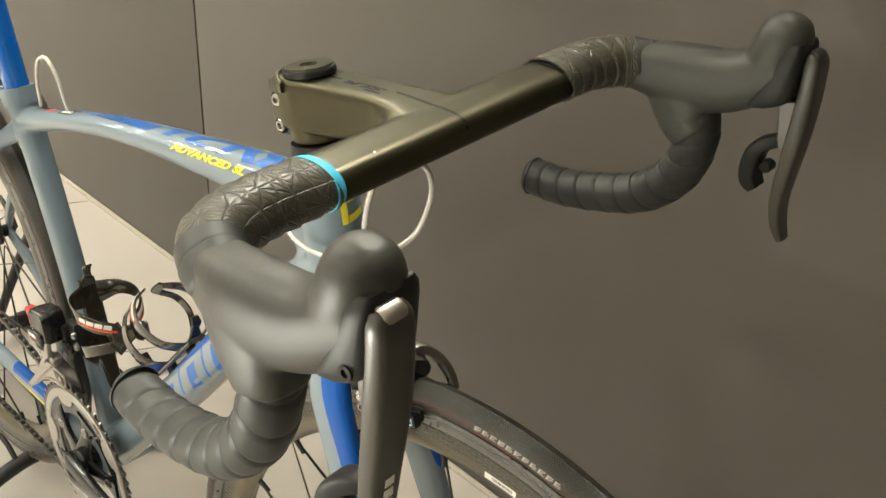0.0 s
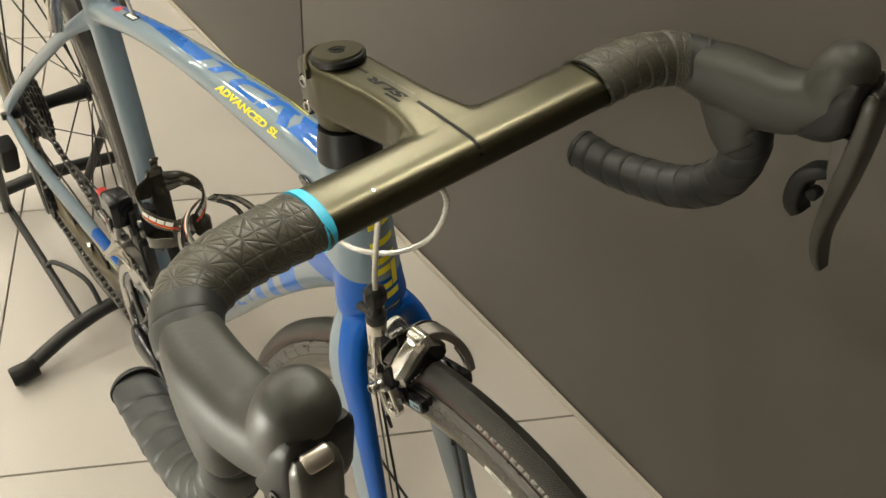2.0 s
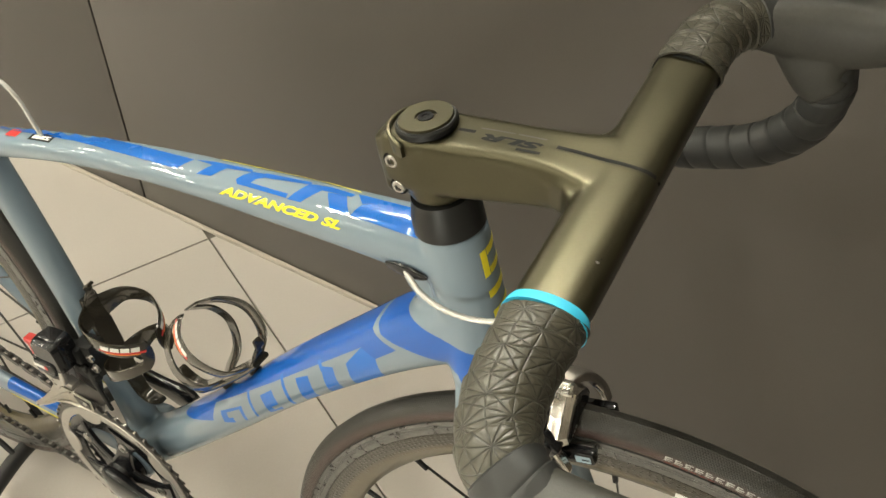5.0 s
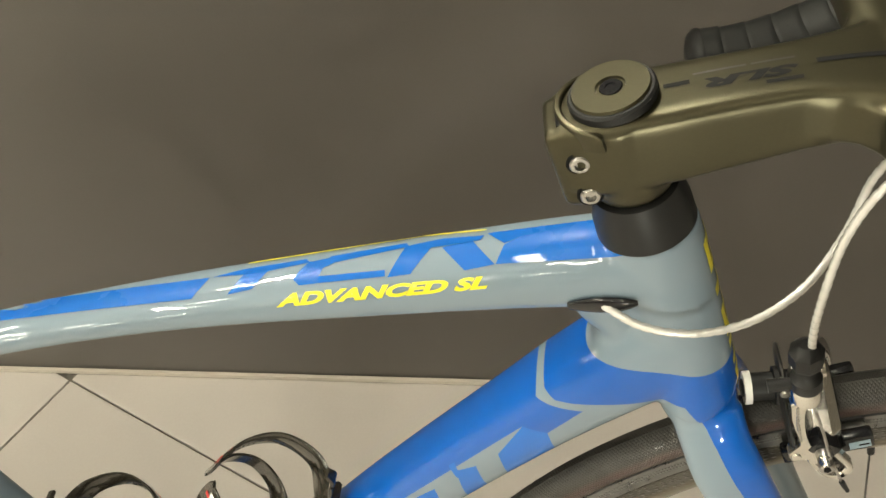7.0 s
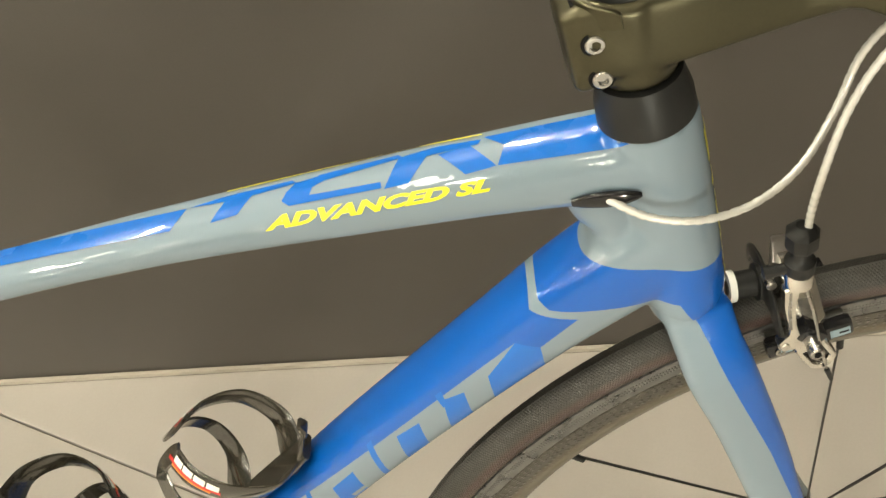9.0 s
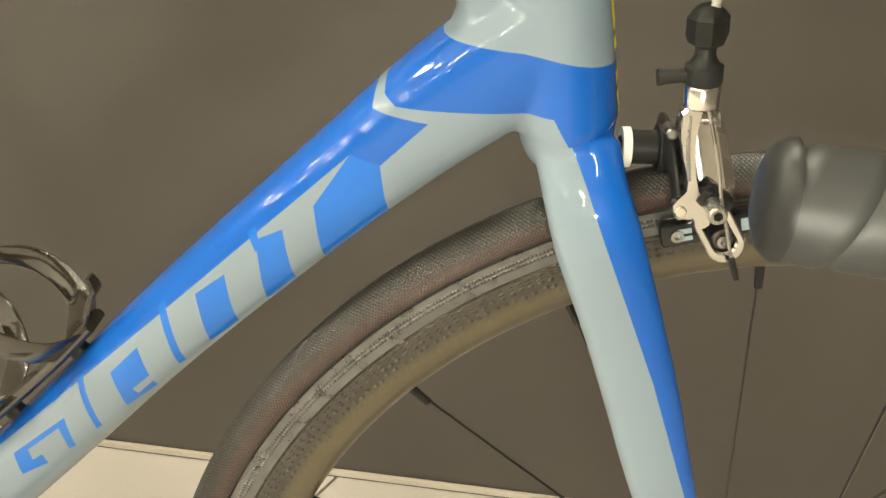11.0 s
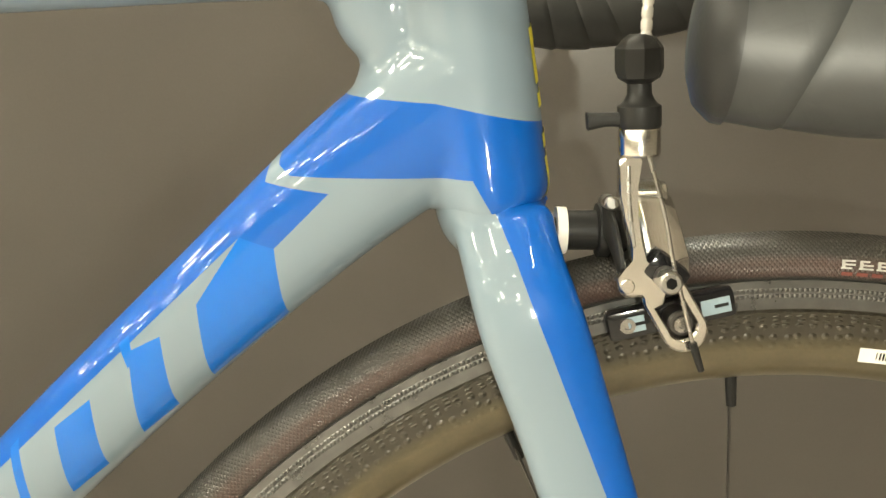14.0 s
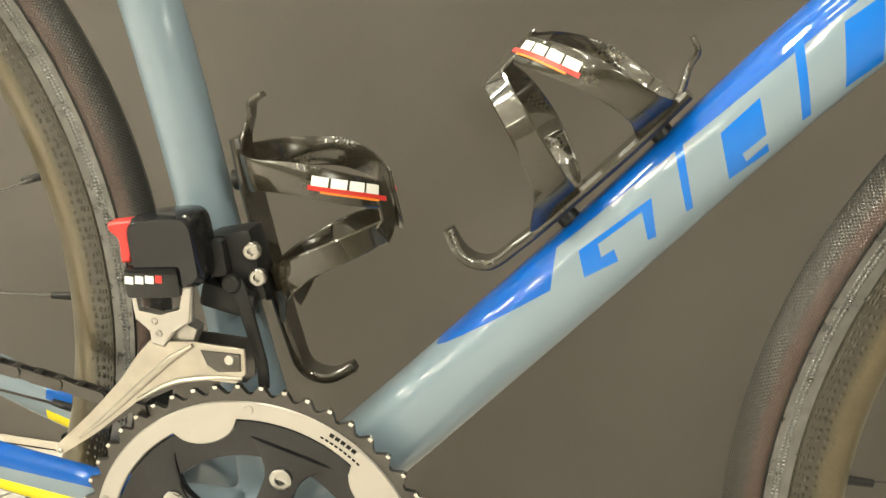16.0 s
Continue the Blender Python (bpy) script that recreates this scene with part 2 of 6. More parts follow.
def tape_material(name, relief, pale):
    """Bar tape: pressed star facets in staggered rows, laid out along the wrap; groove shade is part of the colour."""
    m = material(name, (0.04, 0.04, 0.037), 0.38 if relief > 0.5 else 0.52)
    b = m.node_tree.nodes["Principled BSDF"]
    co = node(m, "ShaderNodeTexCoord")
    sep = node(m, "ShaderNodeSeparateXYZ")
    link(m, co.outputs["UV"], sep.inputs[0])
    # six families of mirror lines cut the surface into small triangles that meet in stars
    coarse = fine_lines = None
    for k in range(6):
        th = radians(30 * k)
        gap = 0.5 if k % 2 == 0 else 0.5 * math.sqrt(3)
        c = maths(m, "MULTIPLY_ADD", sep.outputs[0], math.cos(th) / gap, maths(m, "MULTIPLY", maths(m, "ADD", sep.outputs[1], 0.5), math.sin(th) / gap))
        d = maths(m, "MULTIPLY", maths(m, "ABSOLUTE", maths(m, "SUBTRACT", maths(m, "FRACT", c), 0.5)), gap)
        d = maths(m, "SUBTRACT", gap / 2, d)
        if k % 2 == 0:
            coarse = d if coarse is None else maths(m, "MINIMUM", coarse, d)
        else:
            fine_lines = d if fine_lines is None else maths(m, "MINIMUM", fine_lines, d)
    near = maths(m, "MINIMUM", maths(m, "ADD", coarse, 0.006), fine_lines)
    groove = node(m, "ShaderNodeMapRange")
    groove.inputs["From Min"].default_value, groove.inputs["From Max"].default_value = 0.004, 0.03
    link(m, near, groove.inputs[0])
    facet = maths(m, "ADD", groove.outputs[0], maths(m, "MULTIPLY", near, 9.0))
    fine = node(m, "ShaderNodeTexNoise", Scale=700.0, Detail=3.0)
    big = node(m, "ShaderNodeTexNoise", Scale=30.0, Detail=4.0)
    link(m, co.outputs["Object"], fine.inputs["Vector"])
    link(m, co.outputs["Object"], big.inputs["Vector"])
    height = maths(m, "MULTIPLY_ADD", fine.outputs[0], 0.1, maths(m, "MULTIPLY", facet, relief))
    bp = node(m, "ShaderNodeBump", Strength=0.6, Distance=0.0005)
    link(m, height, bp.inputs["Height"])
    link(m, bp.outputs[0], b.inputs["Normal"])
    # groove shade is painted in: near black in the pressed lines, paler on facets
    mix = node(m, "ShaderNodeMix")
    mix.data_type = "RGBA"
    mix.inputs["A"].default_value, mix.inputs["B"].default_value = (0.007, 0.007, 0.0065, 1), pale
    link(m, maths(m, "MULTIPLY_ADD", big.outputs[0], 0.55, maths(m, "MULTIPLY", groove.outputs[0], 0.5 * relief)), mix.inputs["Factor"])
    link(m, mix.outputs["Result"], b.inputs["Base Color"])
    return m


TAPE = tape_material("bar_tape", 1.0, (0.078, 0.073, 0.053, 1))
TAPE_PLAIN = tape_material("worn_bar_tape", 0.03, (0.046, 0.05, 0.049, 1))


def tyre_material():
    """Black tread with a fine diamond knurl and a woven brown-black casing on the flanks."""
    m = material("tyre_rubber", (0.03, 0.03, 0.03), 0.3)
    b = m.node_tree.nodes["Principled BSDF"]
    co = node(m, "ShaderNodeTexCoord")
    sep = node(m, "ShaderNodeSeparateXYZ")
    link(m, co.outputs["UV"], sep.inputs[0])
    turns = maths(m, "MULTIPLY", sep.outputs[0], 2000.0)
    across = maths(m, "MULTIPLY", sep.outputs[1], 46.0)
    d1 = maths(m, "ABSOLUTE", maths(m, "SINE", maths(m, "MULTIPLY", maths(m, "ADD", turns, across), math.pi / 2)))
    d2 = maths(m, "ABSOLUTE", maths(m, "SINE", maths(m, "MULTIPLY", maths(m, "SUBTRACT", turns, across), math.pi / 2)))
    knurl = maths(m, "MINIMUM", d1, d2)
    flank = maths(m, "ABSOLUTE", maths(m, "SUBTRACT", maths(m, "MULTIPLY", sep.outputs[1], 1.1), 0.5))
    casing = node(m, "ShaderNodeMapRange")
    casing.inputs["From Min"].default_value, casing.inputs["From Max"].default_value = 0.2, 0.27
    link(m, flank, casing.inputs[0])
    # the bead is plain black again
    bead = node(m, "ShaderNodeMapRange")
    bead.inputs["From Min"].default_value, bead.inputs["From Max"].default_value = 0.4, 0.385
    link(m, flank, bead.inputs[0])
    noise_ = node(m, "ShaderNodeTexNoise", Scale=60.0, Detail=5.0)
    link(m, co.outputs["Object"], noise_.inputs["Vector"])
    mix = node(m, "ShaderNodeMix")
    mix.data_type = "RGBA"
    mix.inputs["A"].default_value, mix.inputs["B"].default_value = (0.022, 0.0205, 0.017, 1), (0.062, 0.034, 0.027, 1)
    link(m, maths(m, "MULTIPLY", maths(m, "MULTIPLY", casing.outputs[0], bead.outputs[0]), maths(m, "MULTIPLY_ADD", knurl, 0.3, maths(m, "MULTIPLY_ADD", noise_.outputs[0], 0.8, 0.1))), mix.inputs["Factor"])
    link(m, mix.outputs["Result"], b.inputs["Base Color"])
    bp = node(m, "ShaderNodeBump", Strength=1.0, Distance=0.00022)
    link(m, knurl, bp.inputs["Height"])
    link(m, bp.outputs[0], b.inputs["Normal"])
    return m


TYRE = tyre_material()


def rim_material():
    """Unpainted carbon rim: a dark dimpled shoulder under the brake track and a smooth olive-brown inner face."""
    m = material("carbon_rim", (0.075, 0.063, 0.037), 0.3, 0.35, 0.6)
    b = m.node_tree.nodes["Principled BSDF"]
    co = node(m, "ShaderNodeTexCoord")
    sep = node(m, "ShaderNodeSeparateXYZ")
    link(m, co.outputs["UV"], sep.inputs[0])
    up = maths(m, "ABSOLUTE", maths(m, "SUBTRACT", sep.outputs[1], 0.46875))
    vo = node(m, "ShaderNodeTexVoronoi", Scale=1.0, Randomness=0.35)
    vo.voronoi_dimensions = "2D"
    grid = node(m, "ShaderNodeCombineXYZ")
    link(m, maths(m, "MULTIPLY", sep.outputs[0], 360.0), grid.inputs[0])
    link(m, maths(m, "MULTIPLY", sep.outputs[1], 44.0), grid.inputs[1])
    link(m, grid.outputs[0], vo.inputs["Vector"])
    ns = node(m, "ShaderNodeTexNoise", Scale=70.0, Detail=5.0)
    grain = node(m, "ShaderNodeTexNoise", Scale=500.0, Detail=3.0)
    for n in (ns, grain):
        link(m, co.outputs["Object"], n.inputs["Vector"])
    shoulder = node(m, "ShaderNodeMapRange")
    shoulder.inputs["From Min"].default_value, shoulder.inputs["From Max"].default_value = 0.165, 0.2
    link(m, maths(m, "MULTIPLY_ADD", ns.outputs[0], 0.03, maths(m, "SUBTRACT", up, 0.015)), shoulder.inputs[0])
    tone = node(m, "ShaderNodeMix")
    tone.data_type = "RGBA"
    tone.inputs["A"].default_value, tone.inputs["B"].default_value = (0.052, 0.042, 0.02, 1), (0.125, 0.1, 0.052, 1)
    link(m, maths(m, "MULTIPLY_ADD", grain.outputs[0], 0.4, maths(m, "MULTIPLY", ns.outputs[0], 0.6)), tone.inputs["Factor"])
    mix = node(m, "ShaderNodeMix")
    mix.data_type = "RGBA"
    mix.inputs["B"].default_value = (0.03, 0.026, 0.017, 1)
    link(m, shoulder.outputs[0], mix.inputs["Factor"])
    link(m, tone.outputs["Result"], mix.inputs["A"])
    link(m, mix.outputs["Result"], b.inputs["Base Color"])
    pits = maths(m, "MULTIPLY", maths(m, "MINIMUM", maths(m, "MULTIPLY", vo.outputs["Distance"], 1.5), 0.5), shoulder.outputs[0])
    bp = node(m, "ShaderNodeBump", Strength=0.9, Distance=0.0014)
    link(m, maths(m, "MULTIPLY_ADD", ns.outputs[0], 0.12, pits), bp.inputs["Height"])
    link(m, bp.outputs[0], b.inputs["Normal"])
    link(m, bp.outputs[0], b.inputs["Coat Normal"])
    return m


RIM = rim_material()


def track_material():
    """Pale worn brake track with two rows of fine moulded dots round it."""
    m = material("brake_track", (0.26, 0.25, 0.225), 0.3, 0.75)
    b = m.node_tree.nodes["Principled BSDF"]
    co = node(m, "ShaderNodeTexCoord")
    sep = node(m, "ShaderNodeSeparateXYZ")
    link(m, co.outputs["UV"], sep.inputs[0])
    rows = None
    for at in (0.335, 0.385):
        d = node(m, "ShaderNodeMapRange")
        d.inputs["From Min"].default_value, d.inputs["From Max"].default_value = 0.02, 0.008
        link(m, maths(m, "ABSOLUTE", maths(m, "SUBTRACT", sep.outputs[1], at)), d.inputs[0])
        rows = d.outputs[0] if rows is None else maths(m, "MAXIMUM", rows, d.outputs[0])
    dots = maths(m, "MULTIPLY", rows, maths(m, "ABSOLUTE", maths(m, "SINE", maths(m, "MULTIPLY", sep.outputs[0], math.pi * 980))))
    ns = node(m, "ShaderNodeTexNoise", Scale=110.0, Detail=5.0)
    link(m, co.outputs["Object"], ns.inputs["Vector"])
    tone = node(m, "ShaderNodeMix")
    tone.data_type = "RGBA"
    tone.inputs["A"].default_value, tone.inputs["B"].default_value = (0.07, 0.07, 0.068, 1), (0.2, 0.198, 0.19, 1)
    link(m, ns.outputs[0], tone.inputs["Factor"])
    link(m, tone.outputs["Result"], b.inputs["Base Color"])
    link(m, maths(m, "MULTIPLY_ADD", ns.outputs[0], 0.25, 0.18), b.inputs["Roughness"])
    bp = node(m, "ShaderNodeBump", Strength=0.9, Distance=0.0006)
    link(m, maths(m, "MULTIPLY_ADD", ns.outputs[0], 0.15, dots), bp.inputs["Height"])
    link(m, bp.outputs[0], b.inputs["Normal"])
    return m


TRACK = track_material()


def tile_material():
    m = material("floor_tile_glaze", (0.6, 0.54, 0.47), 0.3)
    b = m.node_tree.nodes["Principled BSDF"]
    varied(m, (0.545, 0.505, 0.465), 2.5, 0.12, 0.32, 0.1, 0.00005, 300)
    return m


TILE = tile_material()
WALL = varied(material("dark_wall_panel", (0.081, 0.0725, 0.0645), 0.34), (0.081, 0.0725, 0.0645), 1.6, 0.14, 0.34, 0.08, 0.00008, 450)
PLASTER = varied(material("plaster", (0.2, 0.185, 0.165), 0.8), (0.2, 0.185, 0.165), 1.2, 0.06, 0.8, 0.05, 0.0003, 200)
SKIRT = varied(material("pale_skirting", (0.55, 0.5, 0.43), 0.5), (0.55, 0.5, 0.43), 5, 0.12)
CEIL = varied(material("white_ceiling", (0.78, 0.76, 0.72), 0.8), (0.78, 0.76, 0.72), 1.0, 0.04)

# ---------------------------------------------------------------- the room
WALL_Y = 0.485


def box_between(bm, lo, hi):
    block(bm, [(a + b) / 2 for a, b in zip(lo, hi)], [b - a for a, b in zip(lo, hi)])
    return bm


floor = tagged(part("floor", box_between(bmesh.new(), (-4.2, -4.2, -0.12), (3.2, WALL_Y + 0.2, -0.006)), GROUT), "tiled shop floor bed with dark grout", "floor", kind="structure")
for nm, lo, hi in (("floor_2", (-13.2, -11.2, -0.12), (-4.2, WALL_Y + 0.2, -0.001)), ("floor_3", (-4.2, -11.2, -0.12), (3.2, -4.2, -0.001)), ("floor_4", (-13.2, WALL_Y + 0.2, -0.12), (3.2, 7.0, -0.001))):
    tagged(part(nm, box_between(bmesh.new(), lo, hi), TILE), "pale floor deeper in the shop", "floor", kind="structure")
wall_north = empty("wall_north", "dark taupe panelled partition wall behind the bicycle", "wall", kind="structure")
for x0, x1 in ((-13.2, -8.322), (-8.318, -5.922), (-5.918, -3.522), (-3.518, -1.122), (-1.118, 1.298), (1.302, 3.2)):
    bm = bmesh.new()
    block(bm, ((x0 + x1) / 2, WALL_Y + 0.05, 0.7), (x1 - x0, 0.1, 1.4), bevel=0.0012)
    part("panel", bm, WALL, wall_north)
part("backing", box_between(bmesh.new(), (-13.2, WALL_Y + 0.012, 0.0), (3.2, WALL_Y + 0.09, 1.39)), BLACK, wall_north)
tagged(part("trim", box_between(bmesh.new(), (-4.2, WALL_Y - 0.0045, 0.0004), (3.2, WALL_Y - 0.001, 0.0028)), SCREW_HOLE), "dark joint under the wall trim", "trim", kind="structure")
tagged(part("baseboard", box_between(bmesh.new(), (-4.2, WALL_Y - 0.006, 0.0028), (3.2, WALL_Y - 0.001, 0.0095)), SKIRT), "thin pale trim strip at the foot of the wall", "trim", kind="structure")
for nm, lo, hi in (("wall_west", (-13.3, -11.2, 0), (-13.2, 7.0, 3.2)), ("wall_east", (3.2, -11.2, 0), (3.3, 7.0, 3.2)), ("wall_back", (-13.3, 7.0, 0), (3.3, 7.1, 3.2)), ("wall_south", (-13.3, -11.3, 0), (3.3, -11.2, 3.2))):
    tagged(part(nm, box_between(bmesh.new(), lo, hi), PLASTER), "plain taupe plaster wall of the shop", "wall", kind="structure")
tagged(part("ceiling", box_between(bmesh.new(), (-13.3, -11.3, 3.2), (3.3, 7.1, 3.3)), CEIL), "white shop ceiling", "ceiling", kind="structure")

# ---------------------------------------------------------------- ceiling lamps
LAMP = material("lamp_face", (1, 1, 1), 0.5)
LAMP.node_tree.nodes["Principled BSDF"].inputs["Emission Color"].default_value = (1.0, 0.86, 0.66, 1)
LAMP.node_tree.nodes["Principled BSDF"].inputs["Emission Strength"].default_value = 5.0


def ceiling_lamp(x, y, power, length=1.2, turn=0.0, width=0.12):
    thing = empty("ceiling_light", "warm white LED batten on the shop ceiling", "light", "ceiling lights")
    bm = bmesh.new()
    block(bm, (0, 0, 0.03), (length + 0.04, width + 0.04, 0.05), bevel=0.006)
    part("housing", bm, WHITE, thing)
    bm = bmesh.new()
    block(bm, (0, 0, 0.0), (length, width, 0.012), bevel=0.003)
    part("diffuser", bm, LAMP, thing, "glowing opal diffuser")
    thing.matrix_world = pose(x, y, 3.14, 0, 0, turn)
    data = bpy.data.lights.new("batten_light", "AREA")
    data.shape, data.size, data.size_y, data.energy, data.color = "RECTANGLE", length, width, power, LIGHT_COLOUR
    new("batten_light", data).matrix_world = pose(x, y, 3.12, 0, 0, turn)


LIGHT_COLOUR = (1.0, 0.93, 0.82)
for x, y, power in ((-1.3, -0.7, 28), (0.35, -0.9, 6), (-1.3, -2.6, 50), (0.6, -2.6, 26), (-3.1, -0.9, 95), (-4.9, -1.1, 85), (-0.9, 1.5, 135), (-2.6, 1.7, 165), (-1.2, 3.6, 100)):
    ceiling_lamp(x, y, power, 1.2 if y < 0 else 0.4, turn=90)


# rows of small downlights deeper in the shop
def downlight(x, y, big):
    thing = empty("downlight", "small round recessed downlight in the shop ceiling", "light", "recessed downlights")
    bm = bmesh.new()
    ring_solid(bm, (0, 0, 0), (0, 0, 1), [(0.125, 0.0), (0.16, 0.0), (0.16, -0.012), (0.13, -0.014)], 20)
    part("trim_ring", bm, WHITE, thing)
    bm = bmesh.new()
    lathe(bm, (0, 0, -0.004), (0, 0, -1), [(0, 0), (0, 0.124), (0.004, 0.12), (0.004, 0)], 16)
    part("lens", bm, SPOT if big == 1 else FLOOD, thing, "glowing lens")
    thing.matrix_world = pose(x, y, 3.2) @ Matrix.Diagonal((big, big, 1, 1))


SPOT = material("downlight_lens", (1, 1, 1), 0.5)
SPOT.node_tree.nodes["Principled BSDF"].inputs["Emission Color"].default_value = (1.0, 0.93, 0.8, 1)
SPOT.node_tree.nodes["Principled BSDF"].inputs["Emission Strength"].default_value = 80.0
FLOOD = SPOT.copy()
FLOOD.name = "large_downlight_lens"
FLOOD.node_tree.nodes["Principled BSDF"].inputs["Emission Strength"].default_value = 150.0
for ix in range(6):
    for iy in range(-2, 6):
        if ix + abs(iy) > 0:
            downlight(-0.6 - 2.2 * ix, -0.9 - 1.9 * iy + (0.4 if ix % 2 else 0), 1 if ix < 2 and iy < 3 else 1.7)
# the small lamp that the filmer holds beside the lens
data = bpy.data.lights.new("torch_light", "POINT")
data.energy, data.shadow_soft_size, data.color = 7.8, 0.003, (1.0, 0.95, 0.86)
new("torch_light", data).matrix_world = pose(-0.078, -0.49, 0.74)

# ---------------------------------------------------------------- the bicycle
bike = empty("road_bicycle", "grey and blue carbon road bicycle standing on a rear stand", "bicycle")

BB = V(-0.579, 0, 0.262)
HUB_F = V(0, 0, 0.336)
HUB_R = V(-0.983, 0, 0.36)
AXIS_UP = V(-0.2149, 0, 0.9766)
AXIS_AT = V(-0.171, 0, 0.81)
STEER = Matrix.Translation(AXIS_AT) @ Matrix.Rotation(radians(6.0), 4, AXIS_UP) @ Matrix.Translation(-AXIS_AT)


def axis(z, out=0.0):
    """A point of the steering axis at a height, and moved forward square to it."""
    p = AXIS_AT + AXIS_UP * ((z - 0.81) / AXIS_UP.z)
    return p + V(AXIS_UP.z, 0, -AXIS_UP.x) * out


def steered(bm):
    bm.transform(STEER)
    return bm


# frame: tubes that flow into one another
TOP_TUBE = [(-0.165, 0, 0.7775, 0.0235, 0.0245), (-0.22, 0, 0.7715, 0.022, 0.021), (-0.30, 0, 0.759, 0.0205, 0.0165), (-0.43, 0, 0.736, 0.018, 0.011), (-0.55, 0, 0.7055, 0.016, 0.0098), (-0.70, 0, 0.654, 0.0155, 0.0135)]
DOWN_TUBE = [(-0.15, 0, 0.722, 0.026, 0.03), (-0.195, 0, 0.684, 0.0265, 0.0275), (-0.24, 0, 0.639, 0.0255, 0.0245), (-0.33, 0, 0.5425, 0.025, 0.0222), (-0.411, 0, 0.4475, 0.025, 0.0218), (-0.522, 0, 0.322, 0.027, 0.0225), (-0.575, 0, 0.266, 0.03, 0.024)]
bm = bmesh.new()
tube(bm, TOP_TUBE, 32, 30, 2.3, (0, 1, 0))
tube(bm, DOWN_TUBE, 32, 30, 2.6, (0, 1, 0))
hz = [(0.6742, 0.0288, 0.0188), (0.6765, 0.03, 0.0215), (0.6805, 0.0304, 0.0236), (0.69, 0.0292, 0.0236), (0.705, 0.0275, 0.0242), (0.73, 0.0252, 0.0246), (0.76, 0.0242, 0.0247), (0.79, 0.0234, 0.0245), (0.803, 0.0228, 0.024)]
tube(bm, [(*axis(z, 0.001), a, r) for z, a, r in hz], 32, 18, 2.0, (0, 1, 0))
tube(bm, [(-0.19, 0, 0.766, 0.0165, 0.022), (-0.187, 0, 0.7475, 0.016, 0.0205), (-0.1805, 0, 0.732, 0.016, 0.015), (-0.18, 0, 0.718, 0.018, 0.0185), (-0.175, 0, 0.704, 0.02, 0.02)], 28, 16, 2.0, (0, 1, 0))
tube(bm, [(*BB, 0.02, 0.024), (-0.5895, 0, 0.31, 0.017, 0.02), (-0.6135, 0, 0.4, 0.015, 0.0165), (-0.6505, 0, 0.5325, 0.015, 0.0165), (-0.694, 0, 0.66, 0.016, 0.017), (-0.706, 0, 0.69, 0.0175, 0.0185)], 24, 24, 2.2, (0, 1, 0))
rod(bm, (BB.x, -0.036, BB.z), (BB.x, 0.036, BB.z), 0.026, n=32)
for s in (-1, 1):
    tube(bm, [(-0.60, 0.02 * s, 0.268, 0.012, 0.02), (-0.66, 0.03 * s, 0.276, 0.008, 0.0165), (-0.78, 0.046 * s, 0.303, 0.008, 0.014), (-0.9, 0.062 * s, 0.333, 0.0075, 0.012), (-0.985, 0.066 * s, 0.358, 0.004, 0.012)], 16, 16, 2.4, (0, 1, 0))
    tube(bm, [(-0.705, 0.006 * s, 0.643, 0.009, 0.013), (-0.735, 0.022 * s, 0.618, 0.007, 0.009), (-0.82, 0.038 * s, 0.54, 0.006, 0.0085), (-0.93, 0.056 * s, 0.43, 0.006, 0.0085), (-0.98, 0.066 * s, 0.372, 0.004, 0.01)], 16, 16, 2.2, (0, 1, 0))
frame_part = part("frame", remeshed(bm, 0.0021, 8), GREY, bike, "glossy grey-blue carbon frame with blue and yellow graphics")

# headset spacer: a black cone under the stem
bm = bmesh.new()
lathe(bm, axis(0.8025), AXIS_UP, [(0, 0.0), (0, 0.0235), (0.001, 0.0243), (0.012, 0.0238), (0.022, 0.0215), (0.026, 0.0208), (0.026, 0.0)], 48)
part("headset_spacer", bm, BLACK, bike, "black conical headset spacer")

# stem and handlebar, moulded in one
BAR_X, BAR_Z = -0.058, 0.8775
bm = bmesh.new()
lathe(bm, axis(0.832), AXIS_UP, [(-0.003, 0.0), (-0.003, 0.0188), (0.002, 0.0202), (0.02, 0.0212), (0.042, 0.0218), (0.044, 0.02), (0.044, 0)], 40)
tube(bm, [(-0.207, 0, 0.855, 0.0165, 0.018), (-0.19, 0, 0.857, 0.0205, 0.0205), (-0.165, 0, 0.8605, 0.0205, 0.02), (-0.13, 0, 0.867, 0.0195, 0.0185), (-0.1, 0, 0.8725, 0.0205, 0.0162), (-0.078, 0, 0.876, 0.026, 0.0135), (-0.058, 0, 0.8773, 0.036, 0.0115)], 56, 30, 8.0, (0, 1, 0))
tube(bm, [(BAR_X, y, BAR_Z, 0.0205, 0.0125) for y in (-0.13, -0.09, -0.045, 0, 0.045, 0.09, 0.13)], 48, 30, 3.2, (1, 0, 0))
web = [(-0.122, 0.0185), (-0.108, 0.0195), (-0.095, 0.0222), (-0.086, 0.0265), (-0.08, 0.033), (-0.0767, 0.041), (-0.0755, 0.052), (-0.0752, 0.07), (-0.062, 0.078), (-0.05, 0.074)]
plate(bm, web + [(x, -y) for x, y in reversed(web)], 0.0225, Matrix.Translation((0, 0, 0.8776)) @ Matrix.Rotation(radians(-3), 4, "Y"), 0.002)
block(bm, (-0.1965, 0, 0.8515), (0.031, 0.031, 0.044), Matrix.Rotation(radians(-12), 3, "Y"), 0.005)
stem = part("stem_and_bar", steered(remeshed(bm, 0.0013, 10)), SATIN, bike, "satin black carbon stem and handlebar")

